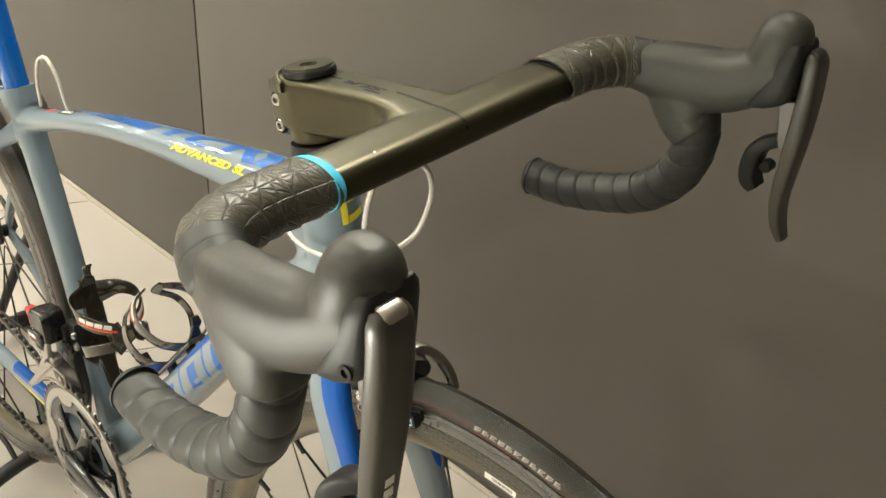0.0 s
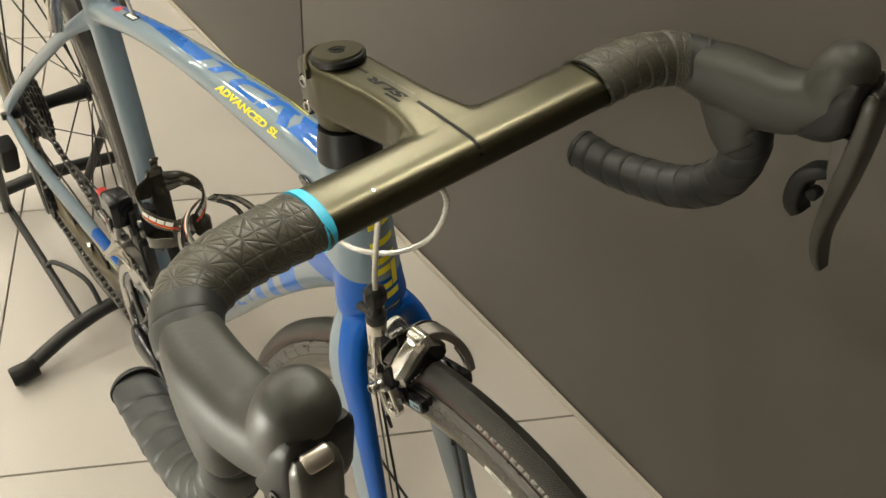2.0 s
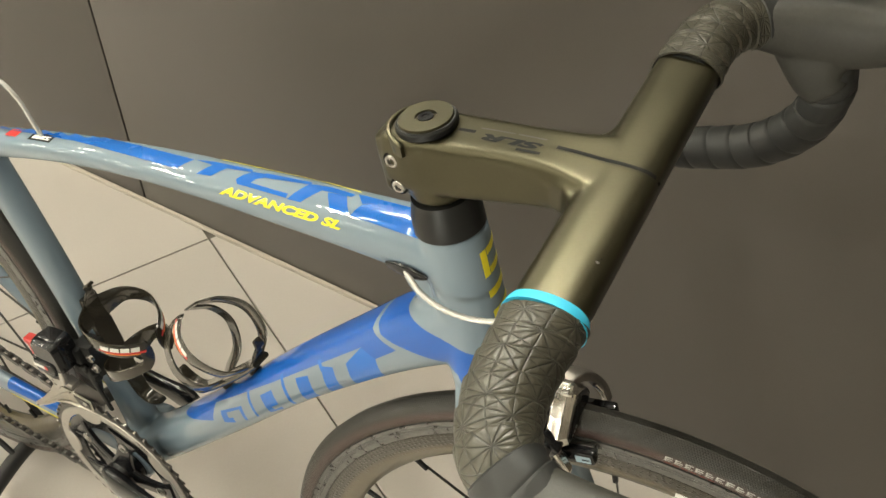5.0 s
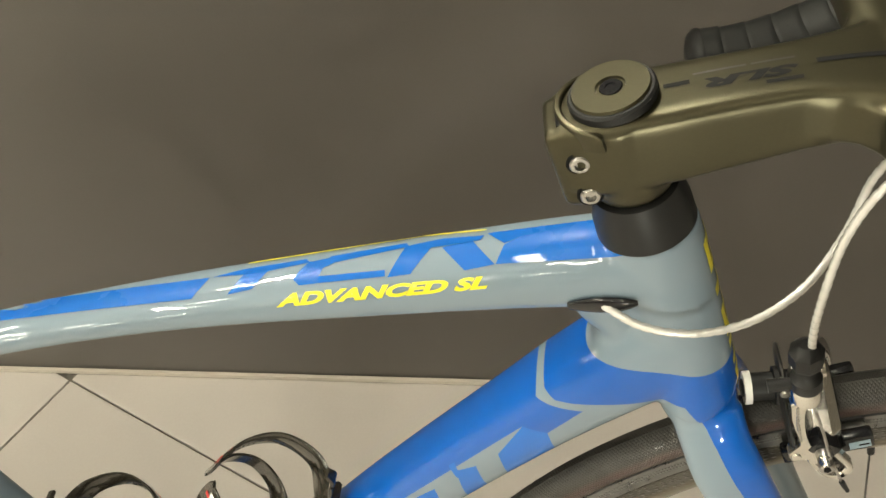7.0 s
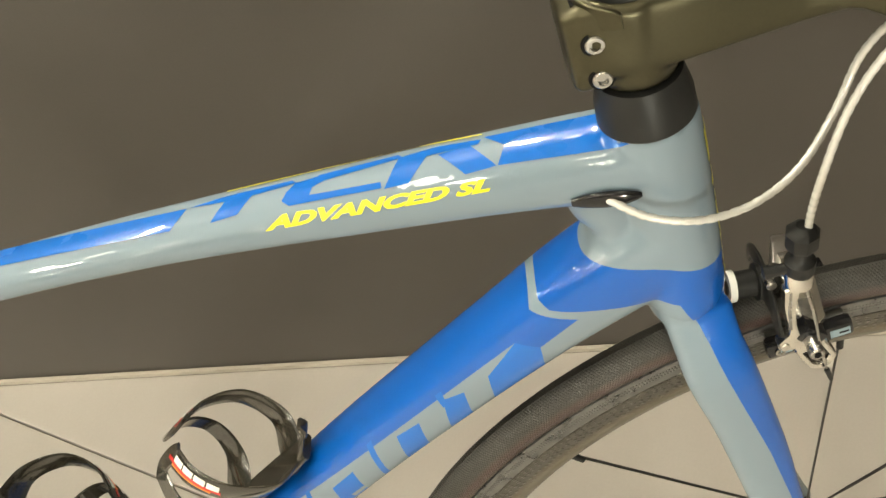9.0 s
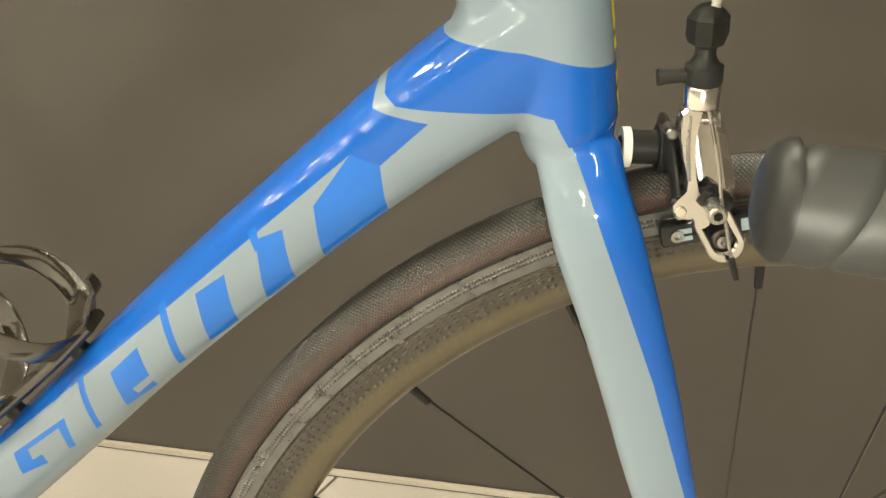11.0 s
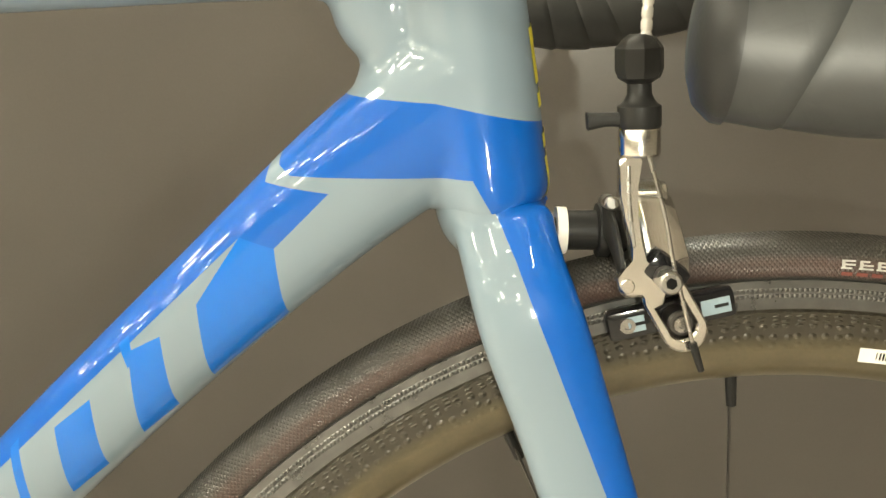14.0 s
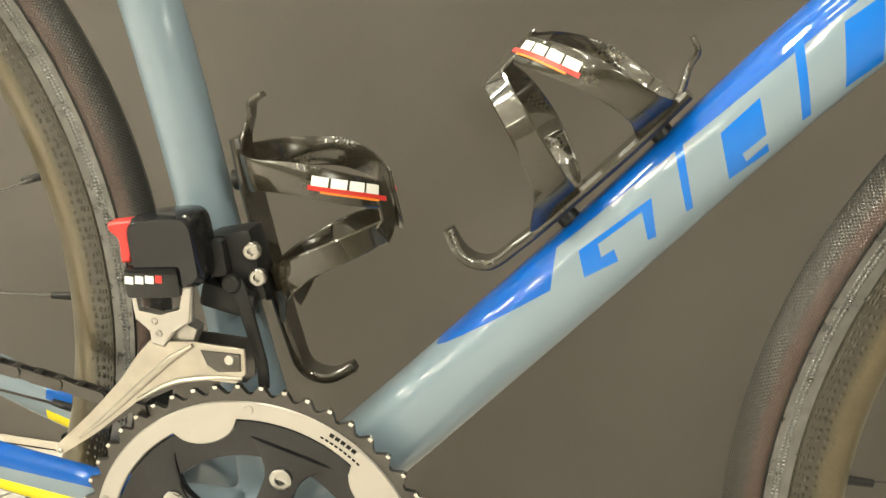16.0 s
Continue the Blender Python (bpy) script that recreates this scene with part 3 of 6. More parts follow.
bm = bmesh.new()
lathe(bm, axis(0.8765, 0.0018), AXIS_UP, [(0, 0), (0, 0.0186), (0.0015, 0.0198), (0.005, 0.0198), (0.0062, 0.0189), (0.0062, 0)], 48)
cap_part = part("top_cap", steered(bm), BLACK, bike, "round black headset top cap")
bm = bmesh.new()
lathe(bm, axis(0.8828, 0.0018), AXIS_UP, [(0, 0), (0, 0.0178), (0.0012, 0.0172), (0.0012, 0.0068), (-0.0005, 0.0062), (-0.0005, 0)], 48)
part("cap_disc", steered(bm), SATIN, cap_part)
bm = bmesh.new()
lathe(bm, axis(0.8833, 0.0018), AXIS_UP, [(0, 0), (0, 0.0052), (0.0006, 0.0048), (0.0006, 0.0026), (-0.002, 0.0026), (-0.002, 0)], 24)
part("cap_bolt", steered(bm), GLOSS_BLACK, cap_part, "dark hex bolt")
# lip of the stem that wraps round the back of the cap
bm = bmesh.new()
lip = []
for k in range(25):
    q = radians(104 + 152 * k / 24)
    rise = 0.006 * math.sin(math.pi * k / 24) ** 0.5
    across = V(math.cos(q) * AXIS_UP.z, math.sin(q), -math.cos(q) * AXIS_UP.x)
    low, high = axis(0.868), axis(0.8745) + AXIS_UP * rise
    lip.append([low + across * 0.0214, low + across * 0.0242, high + across * 0.0242, high + AXIS_UP * 0.0006 + across * 0.0236, high + AXIS_UP * 0.0006 + across * 0.022, high + across * 0.0214])
skin(bm, lip)
bmesh.ops.recalc_face_normals(bm, faces=bm.faces)
part("clamp_lip", steered(bm), SATIN, stem, "raised carbon lip behind the cap")
# split clamp at the back of the stem, with two bolts from the drive side
bm = bmesh.new()
# no hollow is cut: a solid near-black block stands for the recess's shade
block(bm, (-0.2055, 0, 0.872), (0.0085, 0.02, 0.003), Matrix.Rotation(radians(-12), 3, "Y"), 0.001)
part("clamp_recess_shade", steered(bm), SCREW_HOLE, stem, "black block standing in for the shaded recess behind the cap")
for z in (0.861, 0.842):
    c = axis(z, -0.0185)
    bm = bmesh.new()
    # near-black disc round the bolt, in place of a shaded counterbore
    lathe(bm, c + V(0, -0.0164, 0), (0, -1, 0), [(0, 0), (0, 0.0062), (0.0013, 0.0062), (0.0013, 0)], 24)
    part("bolt_recess_shade", steered(bm), SCREW_HOLE, stem)
    bm = bmesh.new()
    lathe(bm, c + V(0, -0.0164, 0), (0, -1, 0), [(0, 0), (0, 0.0047), (0.0024, 0.0047), (0.0032, 0.004), (0.0032, 0.0025), (0.0016, 0.0023), (0.0016, 0)], 20)
    part("clamp_bolt", steered(bm), BOLT, stem, "silver hex bolt")


def bvh_of(ob):
    from mathutils.bvhtree import BVHTree
    b = bmesh.new()
    b.from_mesh(ob.data)
    t = BVHTree.FromBMesh(b)
    b.free()
    return t


def decal(name, outline, towards, tree, mat, parent, label="", origin=(0, 0, 0), lift=0.00035, grid=0.004, up=None):
    """A printed shape: an outline in the plane square to the throw, cut into a grid and laid on the surface it meets.
    The outline's first coordinate runs along across, the second along up."""
    d = Vector(towards).normalized()
    across = V(1, 0, 0) if abs(d.x) < 0.7 else V(0, 1, 0)
    if up is not None:
        upv = Vector(up).normalized()
        across = upv.cross(d).normalized() * -1
    across = (across - d * across.dot(d)).normalized()
    upv = d.cross(across) * -1
    if upv.z < 0:
        upv = -upv
    bm = bmesh.new()
    f = bm.faces.new([bm.verts.new((p[0], p[1], 0)) for p in outline])
    for k in (0, 1):
        lo, hi = min(p[k] for p in outline), max(p[k] for p in outline)
        for c in np.arange(math.floor(lo / grid) * grid, hi, grid):
            if c <= lo:
                continue
            bmesh.ops.bisect_plane(bm, geom=bm.verts[:] + bm.edges[:] + bm.faces[:], plane_co=(c, 0, 0) if k == 0 else (0, c, 0), plane_no=(1, 0, 0) if k == 0 else (0, 1, 0), dist=1e-6)
    lost = []
    for v in bm.verts:
        start = Vector(origin) + across * v.co.x + upv * v.co.y - d * 1.5
        hit, normal, _, _ = tree.ray_cast(start, d)
        if hit is None:
            lost.append(v)
        else:
            v.co = hit + normal * lift
    bmesh.ops.delete(bm, geom=lost, context="VERTS")
    if not bm.faces:
        bm.free()
        return None
    for f in bm.faces:
        f.normal_update()
    return part(name, bm, mat, parent, label)


# bar tape: overlapping turns along the bent bar, on both sides
def bar_path(s):
    w = 1.05 if s > 0 else 1.12
    low = 0.0 if s > 0 else 0.002
    return [(BAR_X, 0.117 * s, BAR_Z, 0.0222, 0.0155), (BAR_X, 0.133 * s, BAR_Z, 0.0212, 0.0165), (BAR_X + 0.003, 0.158 * s * w, BAR_Z + 0.001, 0.02, 0.0178),
            (BAR_X + 0.015, 0.184 * s * w, BAR_Z + 0.001, 0.0192, 0.0188), (BAR_X + 0.04, 0.1985 * s * w, BAR_Z, 0.0185, 0.0185), (BAR_X + 0.066, 0.201 * s * w, BAR_Z - 0.008, 0.0178, 0.0178),
            (0.022, 0.202 * s * w, 0.846, 0.0172, 0.0172), (0.023, 0.2035 * s * w, 0.824, 0.0168, 0.0168), (0.0135, 0.2045 * s * w, 0.796, 0.0166, 0.0166), (-0.013, 0.2035 * s * w, 0.769, 0.0163, 0.0163),
            (-0.053, 0.2 * s * w, 0.7545 - low / 2, 0.0158, 0.0158), (-0.087, 0.196 * s * w, 0.7485 - low, 0.0154, 0.0154), (-0.117, 0.1925 * s * w, 0.7495 - low, 0.0152, 0.0152)]


def tape_turns(s, lo, hi, count, mat, label):
    p = catmull(bar_path(s), 240)
    arc = np.r_[0, np.cumsum(np.linalg.norm(np.diff(p[:, :3], axis=0), axis=1))]
    total = arc[-1]
    n = 28
    for k in range(count):
        a, b = lo + (hi - lo) * k / count, lo + (hi - lo) * (k + 1.18) / count
        bm = bmesh.new()
        uv = bm.loops.layers.uv.verify()
        rings, coords = [], []
        m = 9
        for j in range(m):
            w = j / (m - 1)
            ring_, cs = [], []
            for q in range(n):
                th = 2 * math.pi * q / n
                # each turn lies at a slant round the bar
                at = (a + (b - a) * w) * total + 0.006 * math.sin(th + 0.5 * s)
                at = min(max(at, 0.0), total)
                c = np.array([np.interp(at, arc, p[:, i]) for i in range(5)])
                e = np.array([np.interp(min(at + 0.002, total), arc, p[:, i]) for i in range(3)])
                g = np.array([np.interp(max(at - 0.002, 0), arc, p[:, i]) for i in range(3)])
                tan = Vector(e - g).normalized()
                u = V(1, 0, 0).lerp(V(0, -1 * s, 0), min(1.0, max(0.0, (at - 0.03) / 0.07)))
                u = (u - tan * u.dot(tan)).normalized()
                v = tan.cross(u)
                thick = (0.0017 if mat is TAPE else 0.001) * (1 - w) + 0.0002 - (0.0016 if j in (0, m - 1) else 0)
                ring_.append(Vector(c[:3]) + u * (c[3] + thick) * math.cos(th) + v * (c[4] + thick) * math.sin(th))
                cs.append((th / (2 * math.pi) * 5.0, w * 1.0 + k))
            rings.append(ring_)
            coords.append(cs)
        vs = skin(bm, rings, caps=False)
        pos = {v: (j, q) for j, r in enumerate(vs) for q, v in enumerate(r)}
        for f in bm.faces:
            qs = [pos[l.vert][1] for l in f.loops]
            for l in f.loops:
                j, q = pos[l.vert]
                x, y = coords[j][q]
                if max(qs) - min(qs) > 1 and q == 0:
                    x += 5.0
                l[uv].uv = (x, y)
        bmesh.ops.recalc_face_normals(bm, faces=bm.faces)
        part("tape_turn", steered(bm), mat, tapes[s], "")


tapes = {}
for s in (-1, 1):
    bm = bmesh.new()
    rows = [(*r[:3], r[3] - 0.0015, r[4] - 0.0015) for r in bar_path(s)]
    p = catmull(rows, 60)
    rings, n = [], 20
    for i in range(len(p)):
        tan = Vector(p[min(i + 1, 59)][:3] - p[max(i - 1, 0)][:3]).normalized()
        u = V(1, 0, 0).lerp(V(0, -1 * s, 0), min(1.0, max(0.0, (i - 6) / 9)))
        u = (u - tan * u.dot(tan)).normalized()
        w = tan.cross(u)
        rings.append([Vector(p[i][:3]) + u * a + w * b for a, b in section(p[i][3], p[i][4], 2, n)])
    skin(bm, rings)
    tapes[s] = part("bar_tape", steered(bm), TAPE_PLAIN, bike, "dark grey bar tape with pressed star pattern")
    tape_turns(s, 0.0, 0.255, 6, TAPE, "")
    tape_turns(s, 0.255, 0.325, 2, TAPE_PLAIN, "")
    tape_turns(s, 0.44, 0.995, 11, TAPE_PLAIN, "")
    bm = bmesh.new()
    e0, e1 = Vector(bar_path(s)[-1][:3]), Vector(bar_path(s)[-2][:3])
    d = (e0 - e1).normalized()
    lathe(bm, e0 - d * 0.002, d, [(0, 0.0), (0, 0.0166), (0.002, 0.0164), (0.0055, 0.0135), (0.0075, 0.008), (0.008, 0.0)], 28)
    part("bar_end_plug", steered(bm), BLACK, tapes[s], "black bar end plug")
# finishing band of cyan tape on the drive side
bm = bmesh.new()
tube(bm, [(BAR_X, -0.1135, BAR_Z, 0.0222, 0.0146), (BAR_X, -0.1155, BAR_Z, 0.0228, 0.0152), (BAR_X, -0.121, BAR_Z, 0.0236, 0.016)], 40, 0, 2.2, (1, 0, 0))
part("finishing_band", steered(bm), CYAN, tapes[-1], "bright cyan finishing tape")


# hoods and levers
HOOD = {1: Matrix.Translation((-0.0055, 0.0, 0.0)), -1: Matrix.Translation((0.002, 0.0, 0.0))}
HOOD_Y = {1: 0.2105, -1: -0.228}


def hooded(bm, s):
    bm.transform(STEER @ HOOD[s])
    return bm


def shifter(s):
    y = HOOD_Y[s]
    bm = bmesh.new()
    # grip body, then the raised knob at its front and the neck that runs into the drop
    tube(bm, [(-0.03, y - 0.01 * s, 0.8765, 0.0165, 0.0168), (-0.021, y - 0.007 * s, 0.8768, 0.0178, 0.019), (0.0, y - 0.002 * s, 0.8772, 0.0194, 0.0232), (0.025, y, 0.8785, 0.0195, 0.0252), (0.05, y, 0.884, 0.0193, 0.0228), (0.074, y, 0.897, 0.0192, 0.0206), (0.09, y, 0.906, 0.0188, 0.0212), (0.097, y, 0.909, 0.0168, 0.019)], 32, 30, 2.7, (0, 1, 0))
    tube(bm, [(0.077, y, 0.904, 0.0192, 0.0205), (0.0812, y, 0.918, 0.0194, 0.0205), (0.0838, y, 0.929, 0.0184, 0.0192), (0.0856, y, 0.937, 0.0156, 0.0158), (0.0866, y, 0.9418, 0.0114, 0.0112), (0.087, y, 0.9442, 0.006, 0.0058)], 32, 20, 2.2, (0, 1, 0))
    tube(bm, [(0.010, y, 0.872, 0.018, 0.03), (0.0155, y, 0.857, 0.0186, 0.0265), (0.0205, y, 0.8445, 0.0186, 0.0215), (0.0245 - HOOD[s].translation.x, y, 0.8345, 0.0178, 0.018)], 28, 12, 2.8, (0, 1, 0))
    hood = part("brake_hood", hooded(remeshed(bm, 0.0015, 9), s), RUBBER, bike, "dark grey rubber brake hood with a raised knob")
    # smooth wedge-shaped front cover, a little proud of the rubber, with a seam running down and back from the knob
    bm = bmesh.new()
    wedge = [(0.0915, 0.1012, 0.9275, 0.0152), (0.0888, 0.1028, 0.9235, 0.0176), (0.0845, 0.1032, 0.9165, 0.0188), (0.0795, 0.1032, 0.904, 0.0191), (0.0748, 0.103, 0.8925, 0.0194), (0.071, 0.101, 0.884, 0.0193), (0.069, 0.096, 0.8795, 0.0186), (0.0685, 0.089, 0.8765, 0.017)]
    rings = []
    for x0, x1, z, a in wedge:
        drop = (x1 - x0) * 0.22
        rings.append([V((x0 + x1) / 2 + q, y + r, z + q / max(x1 - x0, 1e-4) * drop) for r, q in section(a, (x1 - x0) / 2, 4.5, 36)])
    skin(bm, rings)
    bmesh.ops.recalc_face_normals(bm, faces=bm.faces)
    part("hood_cover", hooded(bm, s), BLACK, hood, "smooth black front cover")
    out = V(-0.003, -0.007, 0) if s < 0 else V(0, 0, 0)
    lever = bmesh.new()
    tube(lever, [(0.1058, y, 0.9222, 0.0092, 0.0028), (0.1082, y, 0.918, 0.0112, 0.0055), (0.1095, y, 0.9, 0.0119, 0.0062), (0.1092, y, 0.875, 0.0119, 0.0066), (0.1078, y, 0.85, 0.0112, 0.0066), (0.106, y, 0.825, 0.0103, 0.006), (0.1055, y, 0.803, 0.0096, 0.0052), (0.109, y, 0.7865, 0.0088, 0.0045), (0.1145, y, 0.7755, 0.006, 0.003)], 28, 34, 4.5, (0, 1, 0))
    lever.transform(Matrix.Translation(out))
    lv = part("brake_lever", hooded(lever, s), LEVER, bike, "satin dark carbon brake lever")
    bm = bmesh.new()
    plate(bm, [(0.091, 0.8835), (0.104, 0.887), (0.105, 0.848), (0.1035, 0.834), (0.099, 0.843), (0.0945, 0.853)], 0.013, Matrix.Translation((0, y, 0)) @ Matrix.Rotation(radians(90), 4, "X"), 0.002)
    bm.transform(Matrix.Translation(out * 0.5))
    part("lever_root", hooded(bm, s), DARK_METAL, lv, "dark metal lever root")
    bm = bmesh.new()
    tube(bm, [(0.1042, y, 0.9222, 0.0052, 0.001), (0.1065, y, 0.9228, 0.007, 0.0018), (0.1095, y, 0.9218, 0.0073, 0.002), (0.112, y, 0.9196, 0.0071, 0.0016), (0.113, y, 0.9172, 0.0058, 0.0008)], 24, 16, 4.0, (0, 1, 0))
    bm.transform(Matrix.Translation(out))
    part("lever_cap", hooded(bm, s), BRUSHED if s < 0 else DARK_METAL, lv, "polished lever cap" if s < 0 else "dark lever cap")
    bm = bmesh.new()
    tube(bm, [(0.1, y, 0.8525, 0.005, 0.0038), (0.0905, y, 0.849, 0.0075, 0.0052), (0.0815, y, 0.841, 0.0095, 0.0062), (0.0785, y, 0.828, 0.0102, 0.0068), (0.0802, y, 0.815, 0.0098, 0.0066), (0.0855, y, 0.809, 0.008, 0.0048)], 28, 22, 5.0, (0, 1, 0))
    rod(bm, (0.0905, y - 0.005, 0.829), (0.0905, y + 0.005, 0.829), 0.0048, n=16, bevel=0.001)
    bm.transform(Matrix.Translation(V(out.x - 0.001 if s < 0 else 0, out.y, -0.034 if s < 0 else 0)))
    part("shift_paddle", hooded(bm, s), BLACK, lv, "matt black shift paddle")
    bm = bmesh.new()
    lathe(bm, (0.0925, y + 0.0193 * s, 0.8885), (0, s, 0), [(0, 0), (0, 0.0042), (0.0012, 0.004), (0.0012, 0.0022), (-0.001, 0.0022), (-0.001, 0)], 20)
    part("pivot_screw", hooded(bm, s), GLOSS_BLACK, hood)
    # pale print on the lever face
    if s < 0:
        for k in range(3):
            bm = bmesh.new()
            block(bm, (0.1122 - 0.0004 * k, y, 0.829 - 0.0075 * k), (0.0008, 0.0062, 0.0052), None, 0.0002)
            bm.transform(Matrix.Translation(out))
            part("print_bar", hooded(bm, s), WHITE, lv)
    return hood


for s in (-1, 1):
    shifter(s)

# fork
FORK = [(-0.1375, 0.0175, 0.672, 0.0118, 0.0195), (-0.1332, 0.0275, 0.657, 0.0115, 0.0192), (-0.1257, 0.0355, 0.637, 0.0105, 0.0202), (-0.1085, 0.039, 0.595, 0.0098, 0.019), (-0.093, 0.042, 0.554, 0.0094, 0.0182), (-0.079, 0.0445, 0.514, 0.009, 0.0168), (-0.05, 0.048, 0.44, 0.0075, 0.013), (-0.012, 0.05, 0.362, 0.006, 0.01), (0.002, 0.05, 0.336, 0.004, 0.0095)]
bm = bmesh.new()
for s in (-1, 1):
    tube(bm, [(x, y * s, z, a, b) for x, y, z, a, b in FORK], 24, 30, 2.5, (0, 1, 0))
tube(bm, [(*axis(0.655, 0.009), 0.019, 0.011), (*axis(0.661, 0.0045), 0.025, 0.016), (*axis(0.669, 0.0015), 0.0288, 0.0206), (*axis(0.6755, 0.0), 0.0298, 0.0222), (*axis(0.681, 0.001), 0.0296, 0.0232)], 36, 14, 2.2, (0, 1, 0))
tube(bm, [(-0.1335, -0.026, 0.6645, 0.0165, 0.012), (-0.135, 0, 0.668, 0.0165, 0.0105), (-0.1335, 0.026, 0.6645, 0.0165, 0.012)], 24, 12, 2.5, (1, 0, 0))
fork_part = part("fork", steered(remeshed(bm, 0.0017, 9)), GREY, bike, "grey and blue carbon fork")


# wheels
def wheel(name, centre, matrix, label, spokes, rear, phase=0.35):
    y = V(0, 1, 0)
    bm = bmesh.new()
    w = 0.0125
    side = [(0.3172, 0.0102), (0.3196, 0.0119), (0.3245, 0.0126), (0.3293, 0.0108), (0.3336, 0.0068)]
    prof = side + [(0.336, 0.0)] + [(r, -h) for r, h in reversed(side)]
    # profile runs from one bead over the tread to the other
    ring_solid(bm, centre, y, prof, 160)
    bm.transform(matrix)
    wh = part(name, bm, TYRE, bike, label)
    wh.name = name
    bm = bmesh.new()
    side = [(0.3195, 0.0095), (0.3188, 0.0112), (0.3062, 0.0118), (0.3052, 0.0126), (0.300, 0.0129), (0.288, 0.0116), (0.2795, 0.0078), (0.2758, 0.003)]
    ring_solid(bm, centre, y, side + [(r, -h) for r, h in reversed(side)], 160)
    bm.transform(matrix)
    rim = part("rim", bm, RIM, wh, "deep olive-black carbon rim")
    for side in (-1, 1):
        bm = bmesh.new()
        ring_solid(bm, centre, y, [(0.3186, 0.0112 * side), (0.3184, 0.0125 * side), (0.3068, 0.0128 * side), (0.3066, 0.0112 * side)], 160)
        bm.transform(matrix)
        part("brake_track", bm, TRACK, rim)
    bm = bmesh.new()
    hw = 0.05 if not rear else 0.065
    lathe(bm, centre - y * hw, y, [(0, 0), (0, 0.009), (0.012, 0.009), (0.014, 0.0175), (0.017, 0.0175), (0.02, 0.0115), (hw, 0.0095), (2 * hw - 0.02, 0.0115), (2 * hw - 0.017, 0.0175), (2 * hw - 0.014, 0.0175), (2 * hw - 0.012, 0.009), (2 * hw, 0.009), (2 * hw, 0)], 28)
    bm.transform(matrix)
    part("hub", bm, BLACK, wh, "black alloy hub")
    for k in range(spokes):
        a = 2 * math.pi * (k + phase) / spokes
        side = -1 if k % 2 else 1
        d = V(math.cos(a), 0, math.sin(a))
        t = V(-math.sin(a), 0, math.cos(a))
        lean = 0.0 if not rear else (0.014 if (k // 2) % 2 else -0.014)
        p0 = centre + d * 0.016 + t * lean + y * side * (hw - 0.0155)
        p1 = centre + d * 0.2765
        bm = bmesh.new()
        dirn = (p1 - p0).normalized()
        flat = dirn.cross(t).normalized()
        rings = []
        for q, aa, bb in ((0, 0.001, 0.001), (0.08, 0.001, 0.001), (0.12, 0.0014, 0.0006), (0.93, 0.0014, 0.0006), (1, 0.001, 0.001)):
            c = p0.lerp(p1, q)
            rings.append([c + flat * aa * 1.0 * math.cos(2 * math.pi * i / 8) + t * bb * math.sin(2 * math.pi * i / 8) for i in range(8)])
        skin(bm, rings)
        bm.transform(matrix)
        sp = part("spoke", bm, DARK_METAL, wh, "")
        bm = bmesh.new()
        rod(bm, centre + d * 0.262 + (p0 - p1).normalized() * 0.0, centre + d * 0.2775, 0.0022, 0.0026, 10, 0.0004)
        bm.transform(matrix)
        part("nipple", bm, BLACK, sp)
    return wh, rim


front_wheel, front_rim = wheel("front_wheel", HUB_F, STEER, "front wheel with deep carbon rim and black tyre", 18, False, 0.88)
rear_wheel, _ = wheel("rear_wheel", HUB_R, Matrix.Identity(4), "rear wheel with deep carbon rim and black tyre", 24, True)
for c, m, hw in ((HUB_F, STEER, 0.058), (HUB_R, Matrix.Identity(4), 0.075)):
    bm = bmesh.new()
    rod(bm, c + V(0, -hw, 0), c + V(0, hw, 0), 0.0062, n=16, bevel=0.0015)
    tube(bm, [(c.x, hw + 0.001, c.z, 0.004, 0.005), (c.x - 0.02, hw + 0.004, c.z + 0.012, 0.004, 0.006), (c.x - 0.045, hw + 0.004, c.z + 0.03, 0.003, 0.005)], 12, 8)
    bm.transform(m)
    part("quick_release", bm, DARK_METAL, front_wheel if c is HUB_F else rear_wheel)

# seat post
bm = bmesh.new()
sd = (V(-0.698, 0, 0.66) - BB).normalized()
tube(bm, [(*(BB + sd * t), 0.013, 0.0165) for t in (0.43, 0.5, 0.6, 0.68)], 28, 8, 2.4, (0, 1, 0))
part("seat_post", bm, BLUE, bike, "blue aero seat post")
bm = bmesh.new()
tube(bm, [(*(BB + sd * t), 0.0185, 0.0215) for t in (0.43, 0.438, 0.446, 0.449)], 28, 0, 2.6, (0, 1, 0))
seat_clamp = part("seat_clamp", bm, GREY, bike, "grey painted seat collar")

# ---------------------------------------------------------------- floor tiles
TILE_SIZE, TILE_GAP = 0.57, 0.003
TILE_TURN = radians(64.0)
TILE_AT = V(-0.962, 0.47, 0)
ua, ub = V(math.cos(TILE_TURN), math.sin(TILE_TURN), 0), V(math.sin(TILE_TURN), -math.cos(TILE_TURN), 0)
tile_bm = bmesh.new()
block(tile_bm, (0, 0, -0.003), (TILE_SIZE - TILE_GAP, TILE_SIZE - TILE_GAP, 0.006), None, 0.0012)
tile_me = bpy.data.meshes.new("tile")
tile_bm.to_mesh(tile_me)
tile_bm.free()
tile_me.materials.append(TILE)
for i in range(-11, 12):
    for j in range(-11, 12):
        c = TILE_AT + ua * (TILE_SIZE * (i + 0.5)) + ub * (TILE_SIZE * (j + 0.5))
        if -4.5 < c.x < 3.1 and -4.5 < c.y < WALL_Y + 0.35:
            ob = new("tile", tile_me)
            ob.parent = floor
            ob.matrix_world = Matrix.Translation(c) @ Matrix.Rotation(TILE_TURN, 4, "Z")

